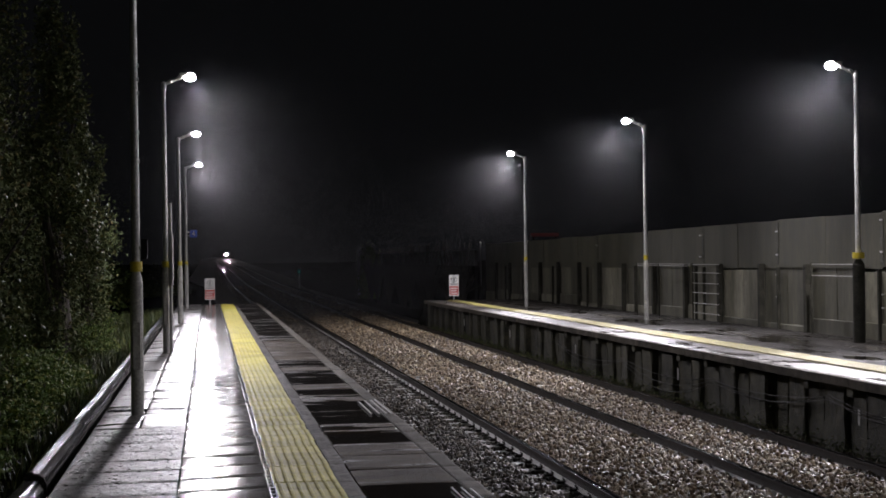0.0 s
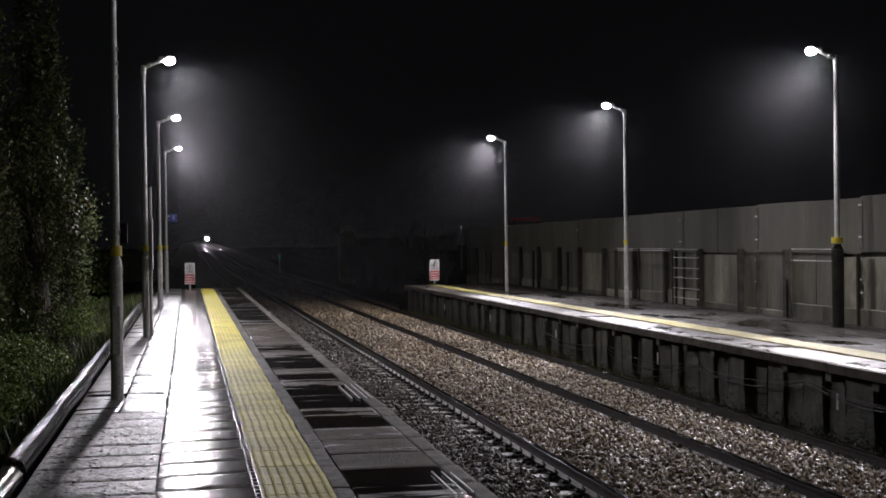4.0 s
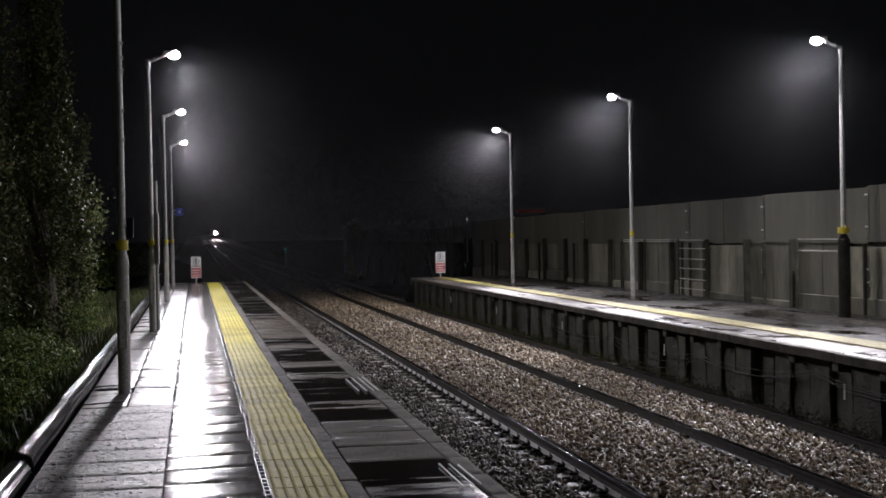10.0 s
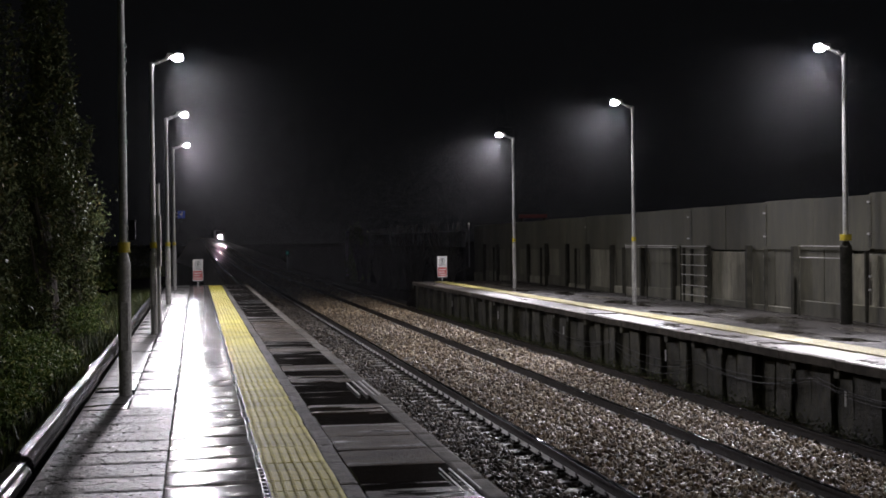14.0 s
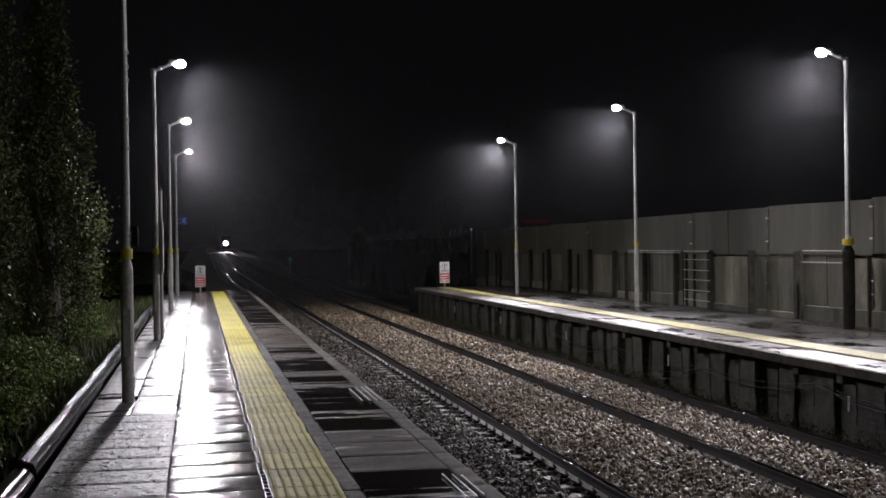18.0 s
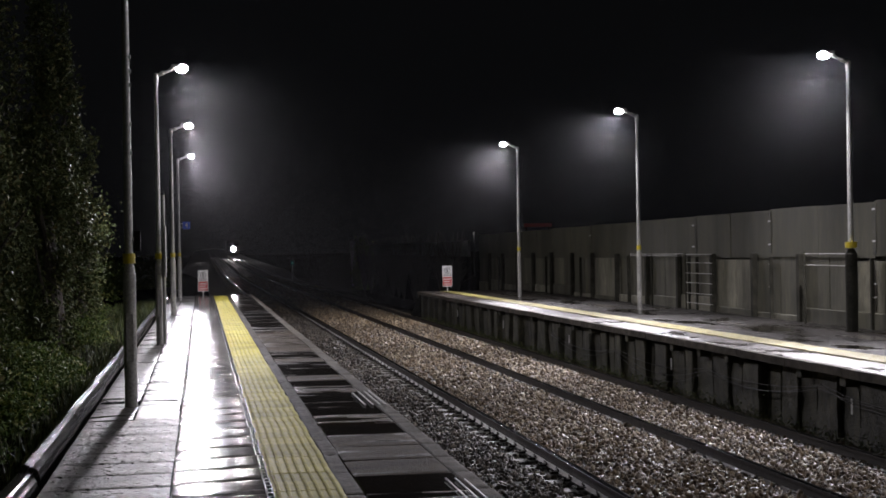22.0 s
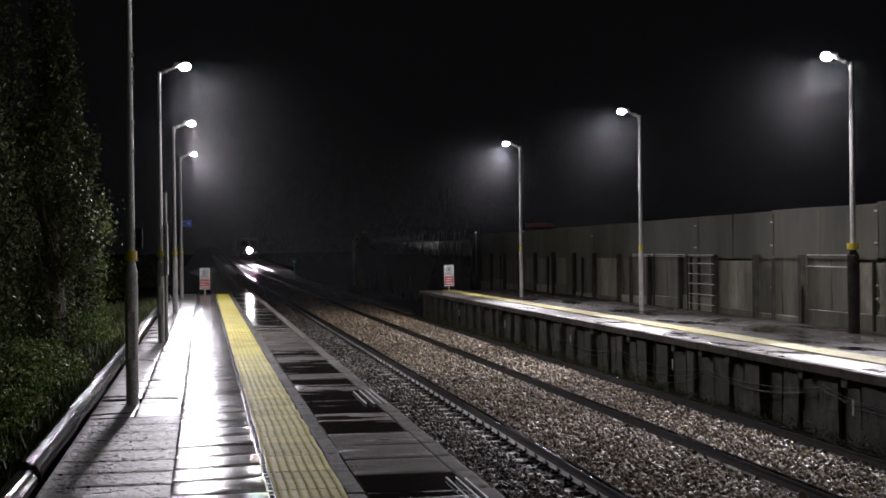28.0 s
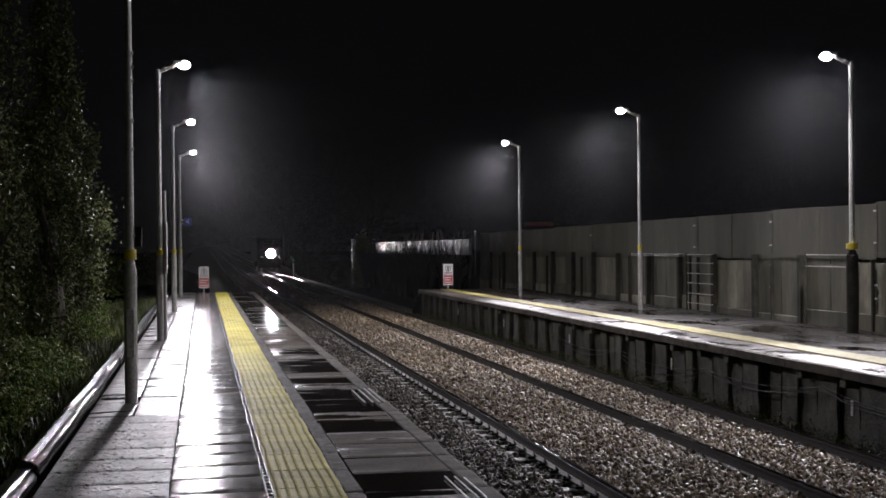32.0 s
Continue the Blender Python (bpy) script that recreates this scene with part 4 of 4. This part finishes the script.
# small ground signal, and far lights beyond the wall
sig = thing("ground_signal", pose(8.55, 140.0, -0.75), "small black ground signal with a dim green light", "signal")
bm = bmesh.new()
rod(bm, (0, 0, -0.5), (0, 0, 0.9), 0.05, None, 12)
part("post", bm, STEEL_DULL, sig)
bm = bmesh.new()
block(bm, -0.2, 0.2, -0.12, 0.12, 0.9, 1.5, 0.03)
part("head", bm, BLACK, sig)
bm = bmesh.new()
bmesh.ops.create_uvsphere(bm, u_segments=12, v_segments=8, radius=0.11, matrix=Matrix.Translation((0, -0.12, 1.2)) @ Matrix.Diagonal((1, 0.4, 1, 1)))
part("lens", bm, glow("signal_green", (0.05, 0.8, 0.7), 0.10), sig, "dim green lens")


def far_light(x, y, z, strength, colour):
    f = thing("far_lamp", pose(x, y, z), "small distant lamp beyond the wall", "lamp", "distant lamps")
    bm = bmesh.new()
    rod(bm, (0, 0, -z - 1.4), (0, 0, 0), 0.05, 0.04, 8)
    part("post", bm, STEEL_DULL, f)
    bm = bmesh.new()
    bmesh.ops.create_uvsphere(bm, u_segments=10, v_segments=8, radius=0.09)
    part("globe", bm, glow("far_globe", colour, strength), f)


far_light(28.0, 150.0, 3.15, 0.35, (1, 0.95, 0.85))
far_light(33.0, 150.0, 3.2, 0.25, (1, 0.9, 0.8))

# dim red fascia board of a building far behind the wall
fascia = thing("fascia_sign", pose(30.2, 130.0, 3.58), "dim red lit fascia board of a distant building", "sign")
bm = bmesh.new()
block(bm, -1.3, 1.3, 0.0, 0.2, -0.16, 0.16, 0.02)
part("board", bm, glow("fascia_red", (1.0, 0.12, 0.09), 0.010), fascia)
for x in (-1.3, 1.3):
    bm = bmesh.new()
    rod(bm, (x * 0.8, 0.1, -4.95), (x * 0.8, 0.1, -0.14), 0.10, 0.08, 10)
    part("post", bm, POST_DARK, fascia)

# ---------------------------------------------------------------- planting


def leaf_cloud(r, centre, radii, n, clumps, shell=0.55):
    """Leaf places gathered into clumps inside an ellipsoid."""
    c = r.normal(size=(clumps, 3))
    c /= np.linalg.norm(c, axis=1)[:, None]
    c *= (shell + (1 - shell) * r.uniform(0, 1, (clumps, 1)))
    pick = r.integers(0, clumps, n)
    p = c[pick] + r.normal(scale=0.16, size=(n, 3))
    return p * np.asarray(radii) + np.asarray(centre)


def broadleaf(x, y, h, spread, n, seed, name="tree", label="dark ivy-clad tree beside the platform", leaf=0.075):
    r = np.random.default_rng(seed)
    t = thing(name, pose(x, y, -0.9), label, "tree", "trees beside the platform")
    bm = bmesh.new()
    pts = [(0, 0, -0.3), (0.06, 0.03, h * 0.25), (-0.05, 0.08, h * 0.5), (0.04, 0, h * 0.85)]
    tube(bm, pts, [0.20, 0.15, 0.10, 0.03], 10)
    trunk = part("trunk", bm, BARK, t)
    for k in range(7):
        a = r.uniform(0, 6.28)
        z0 = h * r.uniform(0.2, 0.65)
        bm = bmesh.new()
        d = spread * r.uniform(0.5, 0.85)
        tube(bm, [(0, 0, z0), (d * 0.5 * math.cos(a), d * 0.5 * math.sin(a), z0 + h * 0.08), (d * math.cos(a), d * math.sin(a), z0 + h * 0.2)], [0.06, 0.04, 0.012], 6)
        part("limb", bm, BARK, trunk)
    places = []
    for k in range(6):
        z = h * (0.16 + 0.16 * k)
        s = spread * (0.85 - 0.10 * abs(k - 2))
        off = r.normal(scale=0.22, size=2) * spread
        places.append(leaf_cloud(r, (off[0], off[1], z), (s, s, h * 0.15), n // 6, 34))
    p = np.concatenate(places)
    crown = share("crown", leaves_mesh("crown", p, r.uniform(leaf * 0.6, leaf * 1.4, len(p)), LEAF, seed + 1), t, Matrix(), "dense glossy dark green leaves")
    return t


broadleaf(-3.35, 17.5, 8.5, 1.35, 16000, 51)
broadleaf(-3.9, 22.5, 8.0, 1.6, 16000, 52)
broadleaf(-4.4, 28.5, 7.5, 1.9, 15000, 53, leaf=0.09)
broadleaf(-5.6, 36.0, 7.0, 2.2, 12000, 54, leaf=0.11)
broadleaf(-6.5, 46.0, 7.5, 2.8, 11000, 55, leaf=0.14)
broadleaf(-3.6, 12.6, 8.5, 1.3, 10000, 56)
broadleaf(-2.32, 23.6, 6.0, 0.55, 12000, 57, label="slender tree trunk thick with glossy ivy")
broadleaf(-2.35, 29.0, 4.6, 0.65, 9000, 58, label="slender tree trunk thick with glossy ivy")


def bush(x, y, rx, ry, h, n, seed, leaf=0.05):
    r = np.random.default_rng(seed)
    b = thing("bush", pose(x, y, -0.1 if y < 56 else -1.1), "low green leafy bush on the verge", "bush", "verge bushes")
    bm = bmesh.new()
    for k in range(7):
        a = r.uniform(0, 6.28)
        rod(bm, (0, 0, -0.5), (rx * 0.7 * math.cos(a), ry * 0.7 * math.sin(a), h * 0.8), 0.014, 0.005, 5)
    part("stem_cluster", bm, BARK, b)
    p = leaf_cloud(r, (0, 0, h * 0.4), (rx, ry, h * 0.6), n, 40, 0.4)
    p = p[p[:, 2] > -0.4]
    share("foliage", leaves_mesh("foliage", p, r.uniform(leaf * 0.6, leaf * 1.4, len(p)), LEAF_BUSH, seed + 1), b, Matrix())


for k, (x, y, rx, ry, h) in enumerate(((-2.5, 20.5, 0.8, 1.3, 0.55), (-2.9, 24.0, 0.9, 1.5, 0.75), (-2.4, 27.5, 0.7, 1.4, 0.6), (-3.0, 16.5, 0.7, 1.3, 0.6),
                                       (-3.2, 31.5, 1.0, 1.6, 0.8), (-2.4, 13.2, 0.5, 1.0, 0.4), (-2.2, 17.4, 0.5, 0.9, 0.35), (-2.9, 36.0, 0.8, 1.6, 0.6), (-2.3, 10.6, 0.5, 0.9, 0.35),
                                       (-1.95, 12.0, 0.45, 1.0, 0.42), (-1.9, 14.8, 0.42, 1.0, 0.40), (-2.6, 11.4, 0.6, 1.2, 0.6), (-2.9, 13.8, 0.7, 1.2, 0.75), (-1.85, 19.2, 0.4, 1.2, 0.3), (-1.85, 9.3, 0.35, 0.8, 0.3))):
    bush(x, y, rx, ry, h, 4200, 70 + k)

r = np.random.default_rng(95)
for k in range(16):
    x = r.uniform(-7.5, -2.6)
    bush(x, 57 + k * 5.0, 2.2, 3.2, r.uniform(1.4, 2.6), 2600, 240 + k, 0.16)

# a thick bush added only to block the light of distant trains from the lineside wall
bush(11.75, 107.5, 0.95, 1.6, 3.4, 7000, 260, 0.17)

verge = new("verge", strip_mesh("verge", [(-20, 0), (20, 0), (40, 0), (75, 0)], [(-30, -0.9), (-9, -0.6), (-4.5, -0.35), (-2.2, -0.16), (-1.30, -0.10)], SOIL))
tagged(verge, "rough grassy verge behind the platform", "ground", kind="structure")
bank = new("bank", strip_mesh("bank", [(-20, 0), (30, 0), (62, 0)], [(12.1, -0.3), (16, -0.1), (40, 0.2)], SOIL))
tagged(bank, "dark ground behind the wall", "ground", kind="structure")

r = np.random.default_rng(91)
n = 10000
gx = -1.38 - 3.4 * r.uniform(0, 1, n) ** 1.5
gy = 8 + 42 * r.uniform(0, 1, n) ** 1.2
gz = np.interp(gx, [-4.5, -2.2, -1.3], [-0.35, -0.16, -0.10])
hgt, ang, lean, wid = r.uniform(0.08, 0.26, n), r.uniform(0, 6.28, n), r.uniform(0.0, 0.16, n), r.uniform(0.004, 0.009, n)
root = np.stack([gx, gy, gz], 1)
side = np.stack([np.cos(ang), np.sin(ang), np.zeros(n)], 1) * wid[:, None]
tipv = root + np.stack([-np.sin(ang) * lean, np.cos(ang) * lean, hgt], 1)
verts = np.stack([root - side, root + side, tipv], 1).reshape(-1, 3)
grass = new("grass", raw_mesh("grass", verts, np.arange(3 * n).reshape(-1, 3), GRASS))
tagged(grass, "wet rough grass on the verge", "grass", kind="stuff")

# weeds between the rails and the platform
for k, (x, y) in enumerate(((2.9, 13.9), (3.0, 13.6), (2.6, 19.0))):
    rr = np.random.default_rng(120 + k)
    w = thing("weed", pose(x, y, -1.03), "small green weed in the ballast", "plant", "weeds")
    p = leaf_cloud(rr, (0, 0, 0.05), (0.14, 0.18, 0.06), 260, 9, 0.2)
    share("foliage", leaves_mesh("foliage", p, rr.uniform(0.02, 0.045, 260), GRASS, 130 + k), w, Matrix())

# low scrub along the foot of the far platform
rr = np.random.default_rng(150)
n = 16000
p = np.stack([rr.normal(7.86, 0.10, n), 12 + 40 * rr.uniform(0, 1, n), -1.02 + np.abs(rr.normal(0, 0.10, n))], 1)
p[:, 1] += 0.25 * np.sin(p[:, 1] * 7.0)
scrub = new("scrub", leaves_mesh("scrub", p, rr.uniform(0.015, 0.05, n), LEAF, 151))
tagged(scrub, "low dark weeds along the foot of the platform wall", "weeds", kind="stuff")

# bare lineside shrubs before the pale wall
for k in range(11):
    rr = np.random.default_rng(140 + k)
    s = thing("shrub", pose(11.3 + rr.uniform(-0.4, 0.3), 66.0 + k * 3.3, -0.9), "bare twiggy shrub beside the line", "shrub", "lineside shrubs")
    bm = bmesh.new()
    for j in range(34):
        a = rr.uniform(0, 6.28)
        d = rr.uniform(0.2, 1.1)
        top = rr.uniform(1.6, 3.3)
        mid = (d * 0.4 * math.cos(a), d * 0.4 * math.sin(a), top * 0.55)
        tube(bm, [(0, 0, -0.4), mid, (d * math.cos(a), d * math.sin(a), top)], [0.034, 0.020, 0.008], 5)
        for q in range(3):
            rod(bm, mid, (mid[0] + rr.uniform(-0.6, 0.6), mid[1] + rr.uniform(-0.6, 0.6), mid[2] + rr.uniform(0.1, 0.9)), 0.014, 0.006, 4)
    part("branchwork", bm, BARK, s)

# ---------------------------------------------------------------- the approaching train
TRAIN_PAINT = surface("loco_paint", (0.006, 0.007, 0.010), (0.012, 0.013, 0.018), 3, 40, (0.6, 0.8), 0.1, spec=0.1)
GLASS_DARK = plain("cab_glass", (0.005, 0.005, 0.006), 0.08, spec=0.2)
HEADLIGHT = glow("headlight_lens", (1.0, 0.93, 0.95), 3.0e3)
MARKER = glow("marker_lens", (1.0, 0.95, 0.95), 1.0)

train = thing("locomotive", pose(TRACKS[1], 541.9, RAIL_Z), "dark locomotive with a dazzling white headlight coming along the far track", "train")
bm = bmesh.new()
block(bm, -1.32, 1.32, 0.9, 19.6, 1.05, 3.6, 0.18)
part("body", bm, TRAIN_PAINT, train)
bm = bmesh.new()
block(bm, -1.25, 1.25, 0.25, 1.0, 1.0, 3.5, 0.2)
for v in bm.verts:
    if v.co.z > 2.3 and v.co.y < 0.6:
        v.co.y += 0.35 * (v.co.z - 2.3)
cab = part("cab_front", bm, TRAIN_PAINT, train)
for sx in (-1, 1):
    bm = bmesh.new()
    block(bm, sx * 0.62 - 0.46, sx * 0.62 + 0.46, 0.36, 0.46, 2.55, 3.2, 0.03)
    for v in bm.verts:
        v.co.y += 0.35 * (v.co.z - 2.55)
    part("windscreen", bm, GLASS_DARK, cab, "dark cab window")
bm = bmesh.new()
block(bm, -1.2, 1.2, 0.15, 0.5, 0.75, 1.12, 0.03)
part("buffer_beam", bm, BLACK, train)
for sx in (-1, 1):
    bm = bmesh.new()
    rod(bm, (sx * 0.87, 0.2, 1.0), (sx * 0.87, -0.25, 1.0), 0.10, 0.10, 14)
    rod(bm, (sx * 0.87, -0.25, 1.0), (sx * 0.87, -0.30, 1.0), 0.23, 0.23, 18)
    part("buffer", bm, BLACK, train)
    bm = bmesh.new()
    rod(bm, (sx * 0.85, 0.20, 1.55), (sx * 0.85, 0.26, 1.55), 0.07, 0.07, 14)
    part("marker_light", bm, MARKER, train, "small white marker light")
bm = bmesh.new()
rod(bm, (0, 0.2, 1.0), (0, -0.2, 0.95), 0.05, 0.06, 10)
part("coupling", bm, BLACK, train)
for yb in (3.6, 15.6):
    bm = bmesh.new()
    block(bm, -1.1, 1.1, yb - 1.9, yb + 1.9, 0.45, 1.0, 0.05)
    bogie = part("bogie", bm, BLACK, train)
    for ya in (-1.3, 0, 1.3):
        bm = bmesh.new()
        for sx in (-1, 1):
            rod(bm, (sx * 0.70, yb + ya, 0.52), (sx * 0.83, yb + ya, 0.52), 0.52, 0.52, 24)
        rod(bm, (-0.8, yb + ya, 0.52), (0.8, yb + ya, 0.52), 0.09, None, 10)
        part("wheelset", bm, STEEL_DULL, bogie)
# one large hooded headlight in the middle of the nose
bm = bmesh.new()
for q in range(28):
    a, b = q * math.pi / 14, (q + 1) * math.pi / 14
    vs = [bm.verts.new((0.40 * math.cos(t), y, 1.87 + 0.40 * math.sin(t))) for y in (0.26, -0.45) for t in (a, b)]
    bm.faces.new((vs[0], vs[1], vs[3], vs[2]))
bmesh.ops.create_circle(bm, cap_ends=True, segments=28, radius=0.405, matrix=Matrix.Translation((0, 0.20, 1.87)) @ Euler((radians(90), 0, 0)).to_matrix().to_4x4())
hood = part("headlight_hood", bm, BLACK, train, "black headlight hood")
bm = bmesh.new()
bmesh.ops.create_circle(bm, cap_ends=True, segments=28, radius=0.39, matrix=Matrix.Translation((0, 0.12, 1.87)) @ Euler((radians(90), 0, 0)).to_matrix().to_4x4())
part("headlight_lens", bm, HEADLIGHT, hood, "dazzling white headlight lens")

# added flecks imitating the glare round the headlight, carried along by the train
rr = np.random.default_rng(210)
n = 9000
d = rr.normal(size=(n, 3))
d /= np.linalg.norm(d, axis=1)[:, None]
p = d * (0.12 + 1.9 * rr.uniform(0, 1, n) ** 2.0)[:, None]
p[:, 1] = -0.55 - np.abs(p[:, 1]) * 0.6
p[:, 2] += 1.87
across = np.stack([d[:, 1], -d[:, 0], 0 * d[:, 0]], 1) * 0.0006
fall = np.array([0, 0, 0.03])
verts = np.stack([p - across, p + across, p + across - fall, p - across - fall], 1).reshape(-1, 3)
MIST, nt, b = tree("glare_mist")
tr = nt.nodes.new("ShaderNodeBsdfTranslucent")
tr.inputs["Color"].default_value = (0.22, 0.21, 0.225, 1)
link(nt, tr.outputs[0], nt.nodes["Material Output"].inputs["Surface"])
spray = share("spray", raw_mesh("spray", verts, np.arange(4 * n).reshape(-1, 4), MIST), train, Matrix())
tagged(spray, "added flecks that imitate the headlight's glare", kind="stuff")

# ---------------------------------------------------------------- rain
# built where the lantern light picks it out, and massed there to imitate haze and bloom
FALL = 0.6
rr = np.random.default_rng(200)
clouds = []
for (cx, cy, side, _), n in zip(COLUMNS, (3000, 120000, 105000, 95000, 120000, 66000, 62000, 0)):
    d = rr.normal(size=(n, 3)) + np.array([side * 0.60, 0, -1.15])
    d /= np.linalg.norm(d, axis=1)[:, None]
    far = 0.36 + 5.8 * rr.beta(1.45, 2.6, n)
    p = d * far[:, None] + np.array([0, 0, 0.38])
    p = p[rr.uniform(0, 1, n) < (np.linalg.norm(p, axis=1) / 1.15) ** 1.4]      # thinned close to the lantern to soften the imitated glow
    clouds.append(p + np.array([cx + side * 0.455, cy, LANTERN_Z - 0.135]))
# and thinner over the tracks between the platforms
n = 220000
clouds.append(np.stack([-1.6 + 11.0 * rr.beta(1.9, 2.6, n), rr.uniform(28, 56, n), -0.3 + 6.0 * rr.beta(1.2, 2.4, n)], 1))
top = np.concatenate(clouds)
n = len(top)
px = top[:, 0]
size = np.clip(top[:, 1] / 36, 0.62, 1.3)
length, wid, face = rr.uniform(0.018, 0.04, n) * size, rr.uniform(0.0007, 0.0011, (n, 1)) * size[:, None], rr.uniform(0, 3.1416, n)
low = top - np.stack([0.015 + 0 * px, 0 * px, length], 1)
across = np.stack([np.cos(face), np.sin(face), 0 * face], 1) * wid
verts = np.stack([top - across, top + across, low], 1).reshape(-1, 3)
faces = np.arange(3 * n)
RAIN, nt, b = tree("rain_water")
b.inputs["Base Color"].default_value = (0.07, 0.07, 0.074, 1)
b.inputs["Roughness"].default_value = 0.8
b.inputs["Specular IOR Level"].default_value = 0.0
tr = nt.nodes.new("ShaderNodeBsdfTranslucent")
tr.inputs["Color"].default_value = (0.07, 0.07, 0.074, 1)
mx = nt.nodes.new("ShaderNodeMixShader")
mx.inputs[0].default_value = 0.6
link(nt, b.outputs[0], mx.inputs[1])
link(nt, tr.outputs[0], mx.inputs[2])
link(nt, mx.outputs[0], nt.nodes["Material Output"].inputs["Surface"])
rain = new("rain", raw_mesh("rain", verts, faces.reshape(-1, 3), RAIN))
tagged(rain, "fine streaks of falling rain, massed to imitate the lanterns' glow", "rain", kind="stuff")



# ---------------------------------------------------------------- movement
def motions():
    rows = []
    for k in range(33):
        y = 541.9 - 7.011 * k - 0.1691 * k * k
        slope = math.degrees(math.atan(GRADE)) if y > 150 else 0.0
        rows.append((float(k), pose(TRACKS[1], y, RAIL_Z + lift(y), slope, 0, 0)))
    walk(train, rows)
    rows, t = [], 0.0
    while t < 32.0:
        rows.append((t, pose(0, 0, 0)))
        rows.append((min(32.0, t + 0.4667), pose(-0.03, 0, -FALL)))
        t += 0.5
    walk(rain, rows)


motions()
